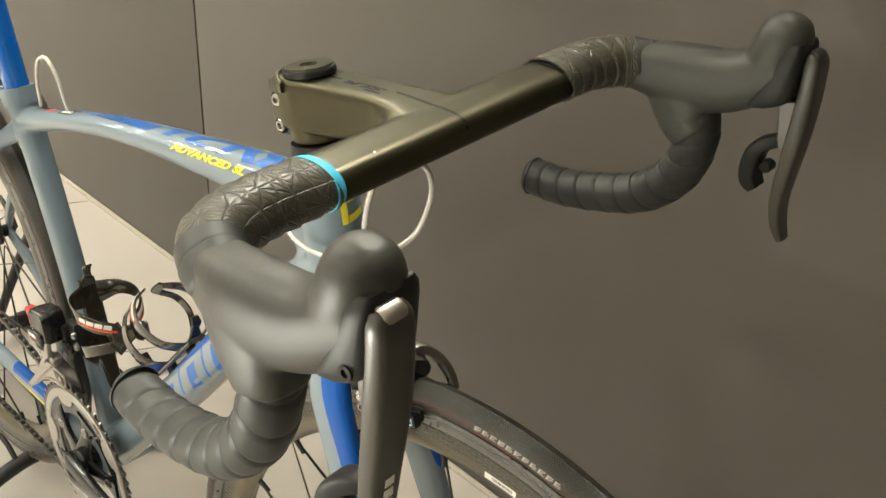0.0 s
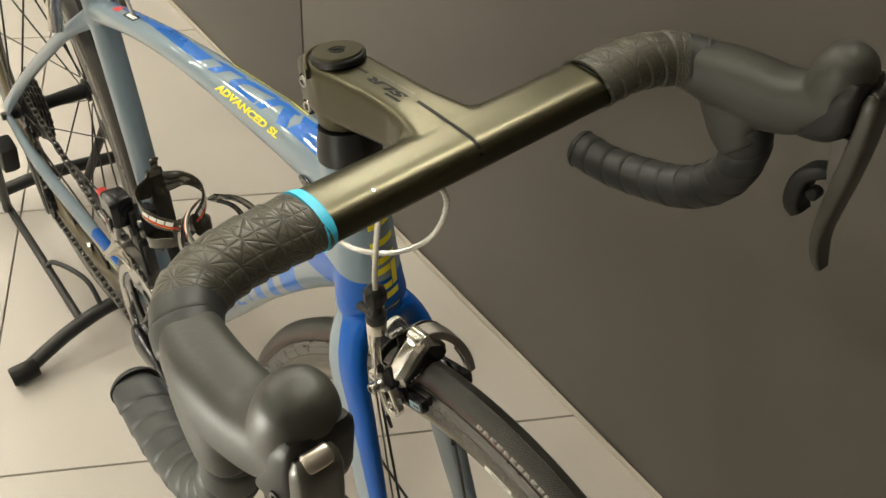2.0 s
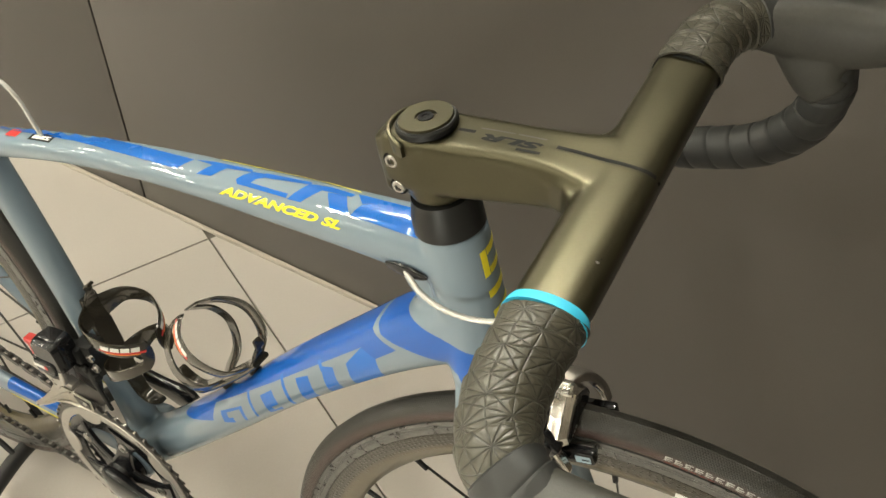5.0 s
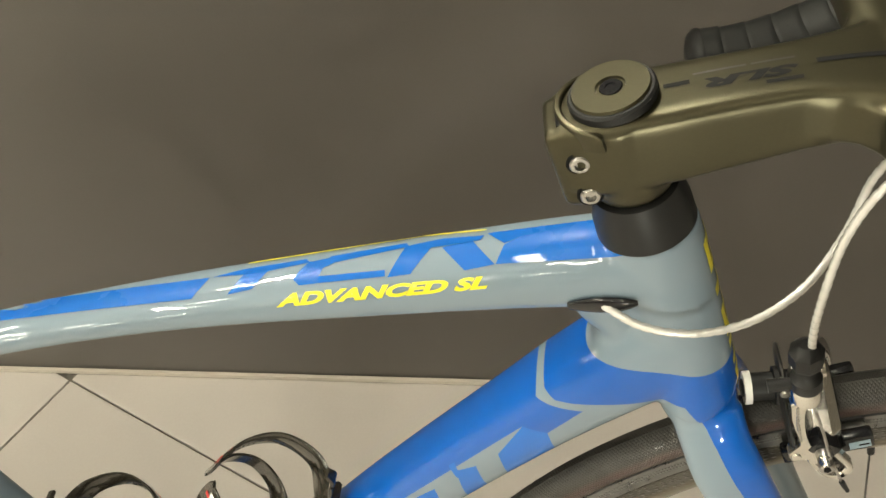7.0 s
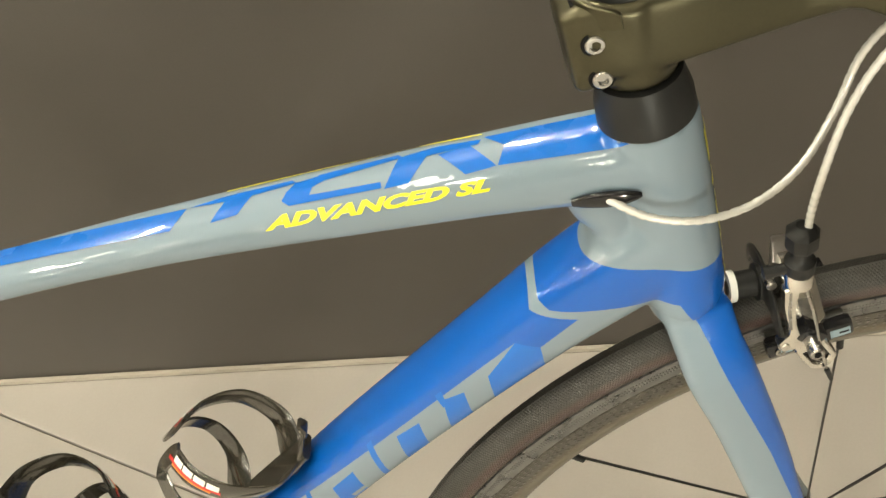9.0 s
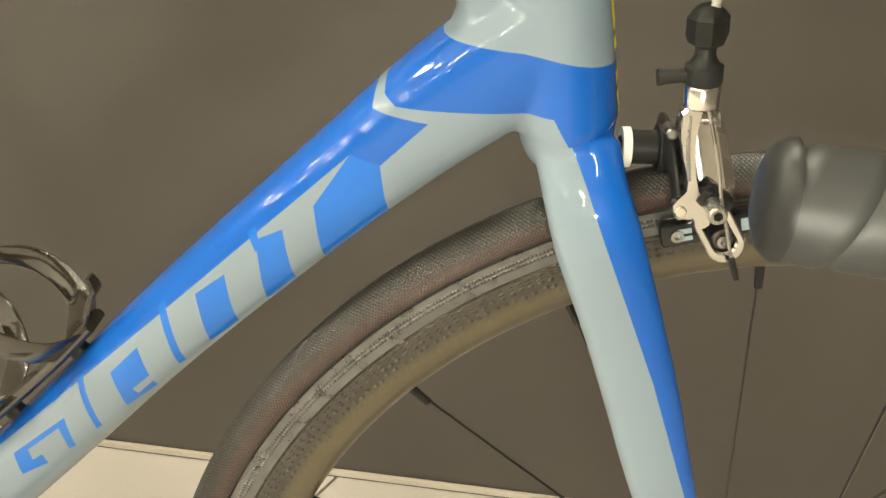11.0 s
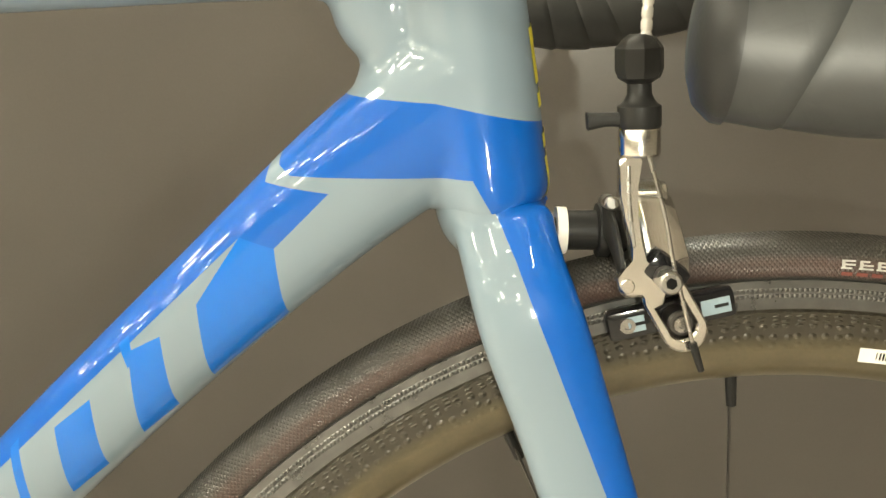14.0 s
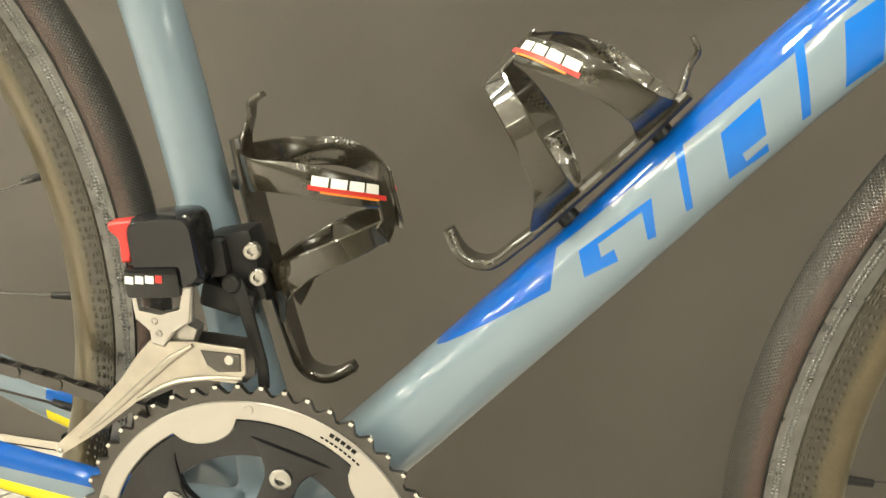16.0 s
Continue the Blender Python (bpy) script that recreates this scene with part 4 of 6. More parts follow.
# ---------------------------------------------------------------- paint: fields of colour laid out in the side view of the frame
def inside(m, xz, corners):
    """A mask that is 1 inside a convex outline in the (x, z) plane."""
    x, z = xz
    cx, cz = sum(p[0] for p in corners) / len(corners), sum(p[1] for p in corners) / len(corners)
    out = None
    for (x0, z0), (x1, z1) in zip(corners, corners[1:] + corners[:1]):
        a, b = z1 - z0, x0 - x1
        c = a * x0 + b * z0
        if a * cx + b * cz < c:
            a, b, c = -a, -b, -c
        t = maths(m, "GREATER_THAN", maths(m, "MULTIPLY_ADD", x, a, maths(m, "MULTIPLY", z, b)), c)
        out = t if out is None else maths(m, "MULTIPLY", out, t)
    return out


def painted(name, base, fields):
    """Glossy paint of one base colour with fields of other colours: (colour, [outlines])."""
    m = material(name, base, 0.4, 0.0, 0.85, 0.12)
    b = m.node_tree.nodes["Principled BSDF"]
    co = node(m, "ShaderNodeTexCoord")
    sep = node(m, "ShaderNodeSeparateXYZ")
    link(m, co.outputs["Object"], sep.inputs[0])
    xz = (sep.outputs[0], sep.outputs[2])
    ns = node(m, "ShaderNodeTexNoise", Scale=11.0, Detail=5.0)
    link(m, co.outputs["Object"], ns.inputs["Vector"])
    last = node(m, "ShaderNodeRGB")
    last.outputs[0].default_value = (*base, 1)
    last = last.outputs[0]
    for colour, outlines in fields:
        mask = None
        for o in outlines:
            t = inside(m, xz, o)
            mask = t if mask is None else maths(m, "MAXIMUM", mask, t)
        mix = node(m, "ShaderNodeMix")
        mix.data_type = "RGBA"
        mix.inputs["B"].default_value = (*colour, 1)
        link(m, mask, mix.inputs["Factor"])
        link(m, last, mix.inputs["A"])
        last = mix.outputs["Result"]
    hs = node(m, "ShaderNodeHueSaturation")
    link(m, last, hs.inputs["Color"])
    link(m, maths(m, "MULTIPLY_ADD", ns.outputs[0], 0.16, 0.92), hs.inputs["Value"])
    link(m, hs.outputs[0], b.inputs["Base Color"])
    link(m, maths(m, "MULTIPLY_ADD", ns.outputs[0], 0.12, 0.36), b.inputs["Roughness"])
    return m


C_GREY, C_BLUE, C_BRIGHT, C_YELLOW = (0.165, 0.216, 0.262), (0.0, 0.078, 0.375), (0.0, 0.112, 0.47), (0.75, 0.66, 0.02)
HEAD_BLUE = [[(-0.2235, 0.6885), (-0.2177, 0.6853), (-0.09, 0.6926), (-0.09, 0.706), (-0.13, 0.7118), (-0.1636, 0.7166), (-0.228, 0.7166)],
             [(-0.148, 0.6893), (-0.139, 0.676), (-0.09, 0.676), (-0.09, 0.70), (-0.148, 0.70)]]
BAND_BLUE = [[(-0.2285, 0.669), (-0.2285, 0.74), (-0.55, 0.54), (-0.4319, 0.4515)],
             [(-0.4319, 0.4545), (-0.4325, 0.4312), (-0.4535, 0.4158), (-0.4918, 0.3876), (-0.52, 0.41), (-0.45, 0.48)],
             [(-0.2023, 0.68), (-0.2285, 0.6815), (-0.24, 0.668), (-0.237, 0.658), (-0.2228, 0.6569)],
             [(-0.75, 0.312), (-0.75, 0.299), (-0.66, 0.2835), (-0.64, 0.297), (-0.66, 0.3)]]
COUNTERS = [[(-0.2228, 0.6569), (-0.2185, 0.6283), (-0.2484, 0.5996), (-0.2532, 0.632), (-0.237, 0.66)],
            [(-0.281, 0.6098), (-0.2679, 0.6175), (-0.2624, 0.5863), (-0.2766, 0.5732)],
            [(-0.2856, 0.612), (-0.2815, 0.616), (-0.2788, 0.6076), (-0.2808, 0.6029)],
            [(-0.312, 0.5746), (-0.2969, 0.5883), (-0.2914, 0.558), (-0.3061, 0.5447)],
            [(-0.3322, 0.5625), (-0.3288, 0.567), (-0.3195, 0.531), (-0.3231, 0.528)],
            [(-0.3596, 0.519), (-0.344, 0.5375), (-0.3386, 0.5203), (-0.3482, 0.51)], [(-0.3596, 0.519), (-0.3482, 0.51), (-0.3457, 0.5064), (-0.3525, 0.4968)], [(-0.3457, 0.5064), (-0.3373, 0.516), (-0.3358, 0.512), (-0.3525, 0.4968)],
            [(-0.3797, 0.5085), (-0.3765, 0.5125), (-0.3675, 0.4814), (-0.3706, 0.4791)],
            [(-0.4205, 0.4533), (-0.388, 0.4844), (-0.3917, 0.477), (-0.415, 0.4545)], [(-0.388, 0.4844), (-0.3833, 0.465), (-0.3872, 0.4629), (-0.3917, 0.477)],
            [(-0.4205, 0.4533), (-0.411, 0.4579), (-0.4089, 0.4517), (-0.4161, 0.4402)], [(-0.4161, 0.4402), (-0.4089, 0.4517), (-0.4031, 0.4567), (-0.4003, 0.4507)]]
STAY_YELLOW = [[(-0.75, 0.2915), (-0.75, 0.2845), (-0.69, 0.2685), (-0.665, 0.268), (-0.665, 0.2745), (-0.69, 0.2795)]]
PAINT = painted("frame_paint", C_GREY, [(C_BLUE, HEAD_BLUE + BAND_BLUE), (C_BRIGHT, COUNTERS), (C_YELLOW, STAY_YELLOW)])
frame_part.data.materials[0] = PAINT
FORK_PAINT = painted("fork_paint", C_GREY, [(C_BLUE, [[(-0.1375, 0.73), (-0.1391, 0.6785), (-0.1299, 0.6624), (-0.05, 0.6624), (-0.05, 0.73)],
    [(-0.1299, 0.6624), (-0.1155, 0.6326), (-0.03, 0.6326), (-0.03, 0.6624)], [(-0.1155, 0.6327), (-0.0867, 0.5708), (0.0, 0.5708), (0.0, 0.6327)],
    [(-0.0867, 0.571), (-0.026, 0.42), (0.05, 0.42), (0.05, 0.571)], [(-0.026, 0.4202), (-0.012, 0.38), (0.05, 0.38), (0.05, 0.4202)]])])
fork_part.data.materials[0] = FORK_PAINT

# top tube graphics, thrown on from above the drive side
frame_tree = bvh_of(frame_part)
OVER = (0, 0.6, -0.8)


def top_mark(outline, mat=BLUE, name="graphic", label=""):
    decal(name, outline, OVER, frame_tree, mat, frame_part, label)


top_mark([(-0.66, 0.412), (-0.5413, 0.43), (-0.4127, 0.4425), (-0.4047, 0.4545), (-0.5413, 0.4405), (-0.64, 0.4265)], label="blue paint band")
top_mark([(-0.2422, 0.4604), (-0.2088, 0.4622), (-0.178, 0.464), (-0.178, 0.4845), (-0.2288, 0.4753), (-0.2385, 0.4703)], label="blue paint band")
top_mark([(-0.2385, 0.4710), (-0.2288, 0.4753), (-0.178, 0.4845), (-0.2480, 0.4768)])
for o in ([(-0.3905, 0.4449), (-0.3759, 0.4479), (-0.3690, 0.4580), (-0.3835, 0.4562)],
          [(-0.4030, 0.4548), (-0.3835, 0.4562), (-0.3690, 0.4580), (-0.345, 0.4626), (-0.3475, 0.4645), (-0.3853, 0.4591)],
          [(-0.3523, 0.4528), (-0.3483, 0.4499), (-0.3393, 0.4509), (-0.3377, 0.4547), (-0.3362, 0.4591), (-0.3330, 0.4652), (-0.3455, 0.4626), (-0.3499, 0.4578)],
          [(-0.3393, 0.4509), (-0.3003, 0.4545), (-0.3007, 0.4578), (-0.3377, 0.4547)],
          [(-0.3362, 0.4591), (-0.3302, 0.4623), (-0.2894, 0.4705), (-0.2915, 0.4725), (-0.3334, 0.4658)],
          [(-0.2989, 0.454), (-0.2865, 0.4557), (-0.277, 0.4696), (-0.2856, 0.4719), (-0.2915, 0.4701)],
          [(-0.2856, 0.4719), (-0.277, 0.4696), (-0.2512, 0.4731), (-0.2496, 0.4756), (-0.2715, 0.4745)],
          [(-0.2713, 0.4696), (-0.2582, 0.4574), (-0.2428, 0.4603), (-0.2503, 0.4677), (-0.2554, 0.4728)]):
    top_mark(o)
# line of slanted yellow print below it
def lettering(text, lo, hi, mat, parent, tree, towards, label):
    """Built-in letters, heavier than usual and slanted, laid on the surface between a lower and an upper line."""
    curve = bpy.data.curves.new("lettering", "FONT")
    curve.body, curve.shear, curve.offset, curve.resolution_u = text, 0.3, 0.05, 3
    holder = bpy.data.objects.new("lettering", curve)
    flat = bpy.data.meshes.new_from_object(holder)
    bpy.data.objects.remove(holder)
    bm = bmesh.new()
    bm.from_mesh(flat)
    bpy.data.meshes.remove(flat)
    bpy.data.curves.remove(curve)
    x0, x1 = min(v.co.x for v in bm.verts), max(v.co.x for v in bm.verts)
    y0, y1 = min(v.co.y for v in bm.verts), max(v.co.y for v in bm.verts)
    for v in bm.verts:
        v.co = V((v.co.x - x0) / (x1 - x0), (v.co.y - y0) / (y1 - y0), 0)
    for k, cuts in ((0, 36), (1, 5)):
        for c in range(1, cuts):
            at = V(c / cuts, 0, 0) if k == 0 else V(0, c / cuts, 0)
            bmesh.ops.bisect_plane(bm, geom=bm.verts[:] + bm.edges[:] + bm.faces[:], plane_co=at, plane_no=at.normalized(), dist=1e-6)
    d = Vector(towards).normalized()
    across = V(1, 0, 0)
    upv = d.cross(across) * -1
    if upv.z < 0:
        upv = -upv
    lost = []
    for v in bm.verts:
        a, b = lo(v.co.x), hi(v.co.x)
        p = [m + (n - m) * v.co.y for m, n in zip(a, b)]
        hit, normal, _, _ = tree.ray_cast(across * p[0] + upv * p[1] - d * 1.5, d)
        if hit is None:
            lost.append(v)
        else:
            v.co = hit + normal * 0.0004
    bmesh.ops.delete(bm, geom=lost, context="VERTS")
    return part("lettering", bm, mat, parent, label)


lettering("ADVANCED SL", lambda t: (-0.3612 + 0.1148 * t, 0.4383 + 0.0104 * t), lambda t: (-0.3612 + 0.1148 * t, 0.4452 + 0.0096 * t), YELLOW, frame_part, frame_tree, OVER, "slanted yellow lettering")
# hair line of yellow along the far edge of the band
top_mark([(-0.384, 0.4626), (-0.3464, 0.4679), (-0.2856, 0.4763), (-0.249, 0.4786), (-0.249, 0.4794), (-0.2856, 0.4771), (-0.3464, 0.4687), (-0.384, 0.4634)], YELLOW, "pinstripe")
# two small stickers near the seat
top_mark([(-0.635, 0.4095), (-0.618, 0.412), (-0.618, 0.42), (-0.635, 0.4175)], RED, "sticker", "small red sticker")
top_mark([(-0.6, 0.4145), (-0.568, 0.4195), (-0.568, 0.4275), (-0.6, 0.4225)], INK, "sticker", "small dark sticker")
top_mark([(-0.596, 0.417), (-0.572, 0.4208), (-0.572, 0.4245), (-0.596, 0.4207)], WHITE, "sticker")

# yellow print down the front of the head tube: five blocks with slits
AHEAD = (-1, 0.0, 0.0)
strip_y = 0.0045
for k in range(5):
    z1 = 0.796 - 0.0243 * k
    z0, zm = z1 - 0.0208, z1 - 0.0104
    # a long back with two arms, turned about from block to block; the second is a plain bar
    back, arm = ((-0.0105, -0.006), (-0.0055, 0.0075)) if k % 2 == 0 else ((0.003, 0.0075), (-0.0105, 0.0025))
    marks = [(-0.0105, 0.0075, zm - 0.003, zm + 0.003)] if k == 1 else [(*back, z0, z1), (*arm, z1 - 0.0055, z1), (*arm, z0, z0 + 0.0055)]
    for y0, y1, za, zb in marks:
        y0, y1 = y0 * 1.15, y1 * 1.15
        decal("print_bar", [(strip_y + y0, za + y0 * 0.15), (strip_y + y1, za + y1 * 0.15), (strip_y + y1, zb + y1 * 0.15), (strip_y + y0, zb + y0 * 0.15)], AHEAD, frame_tree, YELLOW, frame_part, grid=0.003)

# cable port on the drive side of the head
bm = bmesh.new()
tube(bm, [(-0.207, -0.0228, 0.7655, 0.0012, 0.0022), (-0.2, -0.0236, 0.7668, 0.0018, 0.0042), (-0.188, -0.0246, 0.7685, 0.0022, 0.0052), (-0.178, -0.0246, 0.7695, 0.0018, 0.0036), (-0.173, -0.0242, 0.77, 0.001, 0.0015)], 20, 14, 2.0, (0, 1, 0))
part("cable_port", bm, GLOSS_BLACK, frame_part, "glossy black cable port")


# stem print: plain bars and blocks on the satin top
stem_tree = bvh_of(stem)
DOWN = (0, 0.0, -1)


def stem_mark(outline, mat=INK, name="print_bar"):
    pts = [STEER @ V(x, y, 0.9) for x, y in outline]
    decal(name, [(p.x, p.y) for p in pts], DOWN, stem_tree, mat, stem, grid=0.003)


stem_mark([(-0.1, -0.0015), (-0.038, -0.0015), (-0.038, 0.0015), (-0.1, 0.0015)])
stem_mark([(-0.163, -0.0014), (-0.152, -0.0014), (-0.152, 0.0014), (-0.163, 0.0014)])
lettering("SLR", lambda t: (STEER @ V(-0.1075 - 0.0385 * t, -0.0002, 0.9)).xy, lambda t: (STEER @ V(-0.1075 - 0.0385 * t, -0.0068, 0.9)).xy, INK, stem, stem_tree, DOWN, "black slanted lettering")
# small chip in the lacquer of the bar
stem_mark([(-0.0468, -0.0801), (-0.0458, -0.0811), (-0.0444, -0.0806), (-0.0447, -0.0795), (-0.0462, -0.0792)], BOLT, "chip")
stem_mark([(-0.0452, -0.0772), (-0.0444, -0.0774), (-0.0441, -0.0765), (-0.0449, -0.0764)], INK, "chip")
for x0, x1 in ((-0.122, -0.107),):
    stem_mark([(x0, -0.0105), (x1, -0.0105), (x1, -0.0082), (x0, -0.0082)])
for x0, x1 in ((-0.15, -0.128), (-0.126, -0.108)):
    stem_mark([(x0, 0.0038), (x1, 0.0038), (x1, 0.0050), (x0, 0.0050)], DARK_METAL)

# ---------------------------------------------------------------- cables
def housing(points, label, steps=90, r=0.0022):
    p = catmull([(*q, r) for q in points], steps)
    bm = bmesh.new()
    # short beads strung on the cable: a slight neck between each
    rows = [(*q[:3], r * (0.82 if i % 4 == 0 else 1.0), r * (0.82 if i % 4 == 0 else 1.0)) for i, q in enumerate(p)]
    tube(bm, rows, 12, 0)
    return part("cable_housing", bm, HOUSING, bike, label)


housing([(-0.19, -0.025, 0.769), (-0.172, -0.033, 0.7635), (-0.147, -0.0345, 0.7598), (-0.118, -0.026, 0.7605), (-0.093, -0.011, 0.77), (-0.076, 0.006, 0.788), (-0.067, 0.012, 0.818), (-0.059, 0.002, 0.846), (-0.055, -0.018, 0.867)], "clear white beaded rear brake cable housing", 150)
housing([(-0.0895, -0.03, 0.739), (-0.0903, -0.03, 0.757), (-0.0895, -0.03, 0.7775), (-0.0845, -0.03, 0.822), (-0.074, -0.029, 0.85), (-0.058, -0.027, 0.868)], "clear white beaded front brake cable housing", 100)
housing([(-0.652, 0.0, 0.688), (-0.648, -0.002, 0.718), (-0.633, -0.004, 0.746), (-0.613, -0.004, 0.755), (-0.597, -0.003, 0.74), (-0.589, -0.002, 0.716), (-0.587, 0.0, 0.704)], "clear white beaded cable loop at the seat", 70)

# ---------------------------------------------------------------- front brake
ARM_GREY = varied(material("dark_anodised_alloy", (0.17, 0.155, 0.14), 0.42, 0.7), (0.17, 0.155, 0.14), 60, 0.12, 0.42, 0.06, 0.00003, 1500)
PRINT = varied(material("pale_print", (0.42, 0.41, 0.38), 0.6), (0.42, 0.41, 0.38), 300, 0.35)
# the paint of the seat collar follows the frame
seat_clamp.data.materials[0] = PAINT
front_brake = part("front_brake", steered(rod(bmesh.new(), (-0.116, 0, 0.6665), (-0.082, 0, 0.6685), 0.0052, n=20, bevel=0.001)), BLACK, bike, "polished silver and black dual pivot front brake")


def brake_bit(name, bm, mat, label="", smooth=True):
    return part(name, steered(bm), mat, front_brake, label, smooth)


bm = bmesh.new()
lathe(bm, (-0.1145, 0, 0.6665), (1, 0, 0.05), [(0, 0), (0, 0.0095), (0.004, 0.0095), (0.004, 0)], 24)
brake_bit("washer", bm, WHITE, "white nylon washer")
bm = bmesh.new()
lathe(bm, (-0.1105, 0, 0.6668), (1, 0, 0.05), [(0, 0), (0, 0.008), (0.012, 0.008), (0.0125, 0.011), (0.017, 0.011), (0.018, 0.0085), (0.024, 0.0085), (0.024, 0)], 24)
brake_bit("spacer", bm, BLACK, "black spacer stack")
SIDE = Matrix.Rotation(radians(90), 4, "X")
ARM_Y = -0.0355


def stadium(a, b, r, n=28):
    """A rounded slot outline round the two centres a and b."""
    t = math.atan2(b[1] - a[1], b[0] - a[0])
    out = []
    for k in range(n):
        q = t + math.pi / 2 + 2 * math.pi * k / n
        c = a if k < n // 2 else b
        out.append((c[0] + r * math.cos(q), c[1] + r * math.sin(q)))
    return out


def slotted(bm, outer, inner, thick, m, bevel=0.0008):
    """A plate with a hole: both outlines have equal counts."""
    rings = []
    for line, z, grow in ((inner, 0.5, 0.0), (inner, 0.5, bevel), (outer, 0.5, -bevel), (outer, 0.5, 0.0), (outer, -0.5, 0.0), (inner, -0.5, 0.0)):
        n = len(line)
        cx, cy = sum(p[0] for p in line) / n, sum(p[1] for p in line) / n
        ring_ = []
        for p in line:
            d = math.hypot(p[0] - cx, p[1] - cy)
            lift = thick * z - (bevel if grow == 0.0 and z > 0 else 0.0)
            ring_.append(m @ V(p[0] + (p[0] - cx) / d * grow, p[1] + (p[1] - cy) / d * grow, lift))
        rings.append(ring_)
    skin(bm, rings, closed=True)
    bmesh.ops.recalc_face_normals(bm, faces=bm.faces)
    return bm


# cable side arm: a curved polished blade with a screw boss, ending in a slotted foot
bm = bmesh.new()
plate(bm, [(-0.0946, 0.7050), (-0.0990, 0.7002), (-0.0978, 0.6899), (-0.0953, 0.6801), (-0.0922, 0.6690), (-0.0908, 0.6627), (-0.0941, 0.6586), (-0.0959, 0.6555), (-0.0946, 0.6515), (-0.0916, 0.6494), (-0.0855, 0.6500), (-0.0809, 0.6447), (-0.0774, 0.6469), (-0.0758, 0.6540), (-0.0784, 0.6586), (-0.0846, 0.6630), (-0.0869, 0.6718), (-0.0901, 0.6817), (-0.0914, 0.6927), (-0.0908, 0.7025)], 0.0068, Matrix.Translation((0, ARM_Y, 0)) @ SIDE, 0.0013)
arm = brake_bit("calliper_arm", bm, STEEL, "polished silver calliper arm")
bm = bmesh.new()
slotted(bm, stadium((-0.0766, 0.6505), (-0.0682, 0.6383), 0.0088), stadium((-0.0751, 0.6479), (-0.0692, 0.6398), 0.0052), 0.0064, Matrix.Translation((0, ARM_Y, 0)) @ SIDE, 0.001)
brake_bit("arm_foot", bm, STEEL, "slotted polished foot of the arm")
# groove pressed along the blade
bm = bmesh.new()
tube(bm, [(-0.0955, ARM_Y - 0.0034, 0.699, 0.0007, 0.0004), (-0.0938, ARM_Y - 0.0035, 0.684, 0.0009, 0.0004), (-0.0905, ARM_Y - 0.0035, 0.669, 0.0007, 0.0004)], 8, 10, 2.0, (1, 0, 0))
brake_bit("groove", bm, BOLT)
# angular calliper body across the tyre, with a sunken black inlay in its front face
def faceted(outline, slices, centre):
    """A solid with flat faces: the outline in y and z at each x, drawn in towards the centre by the given factor."""
    bm = bmesh.new()
    cy, cz = centre
    skin(bm, [[V(x + lean * (z - cz), cy + (y - cy) * k, cz + (z - cz) * k) for y, z in outline] for x, k, lean in slices])
    bmesh.ops.recalc_face_normals(bm, faces=bm.faces)
    bmesh.ops.bevel(bm, geom=bm.edges[:], offset=0.0005, segments=2, affect="EDGES", profile=0.5, clamp_overlap=True)
    return bm


BODY = [(-0.033, 0.6635), (-0.0305, 0.6535), (-0.0235, 0.6485), (-0.003, 0.6545), (0.0175, 0.6615), (0.0195, 0.6675), (0.0135, 0.6765), (0.004, 0.6845), (-0.005, 0.686), (-0.0125, 0.682), (-0.0225, 0.6735)]
brake_bit("calliper_arm", faceted(BODY, [(-0.086, 0.8, -0.15), (-0.082, 1.0, -0.15), (-0.073, 1.0, -0.15), (-0.0675, 0.84, -0.15)], (-0.005, 0.668)), STEEL, "polished silver calliper body", False)
INLAY = [(0.0005, 0.6798), (0.0125, 0.674), (0.0155, 0.667), (0.013, 0.6635), (-0.0235, 0.6565), (-0.0265, 0.6605)]
brake_bit("name_plate", faceted(INLAY, [(-0.0695, 1.0, -0.15), (-0.0668, 1.0, -0.15), (-0.0662, 0.9, -0.15)], (-0.005, 0.667)), GLOSS_BLACK, "black gloss inlay", False)
for k in range(3):
    bm = bmesh.new()
    block(bm, (-0.0652, -0.021 + 0.0035 * k, 0.6595 + 0.0011 * k), (0.0006, 0.0024, 0.0016), Matrix.Rotation(radians(18), 3, "X"), 0.0001)
    brake_bit("print_bar", bm, PRINT)
bm = bmesh.new()
lathe(bm, (-0.087, -0.0025, 0.6815), (1, 0, 0.12), [(0, 0), (0, 0.0072), (0.012, 0.0072), (0.013, 0.0062), (0.0145, 0.0058), (0.015, 0.005), (0.015, 0.0026), (0.013, 0.0025), (0.013, 0)], 24)
brake_bit("pivot_bolt", bm, STEEL, "polished pivot bolt")
# flat dark arm that reaches over the tyre, and the thin strut inside it
bm = bmesh.new()
tube(bm, [(-0.086, -0.004, 0.6805, 0.0062, 0.0042), (-0.08, 0.012, 0.6815, 0.0068, 0.004), (-0.0745, 0.0225, 0.6745, 0.0068, 0.0036), (-0.0685, 0.0305, 0.663, 0.006, 0.0032), (-0.063, 0.0345, 0.651, 0.005, 0.003), (-0.0595, 0.0365, 0.6395, 0.0042, 0.0028)], 24, 26, 7.0, (1, 0, 0))
brake_bit("calliper_arm", bm, ARM_GREY, "dark grey anodised far arm")
bm = bmesh.new()
tube(bm, [(-0.0665, 0.0255, 0.6655, 0.0016, 0.0022), (-0.0615, 0.0305, 0.6535, 0.002, 0.0024), (-0.058, 0.0335, 0.6385, 0.0022, 0.0024)], 12, 12, 4.0, (1, 0, 0))
brake_bit("strut", bm, STEEL, "polished strut inside the arm")
bm = bmesh.new()
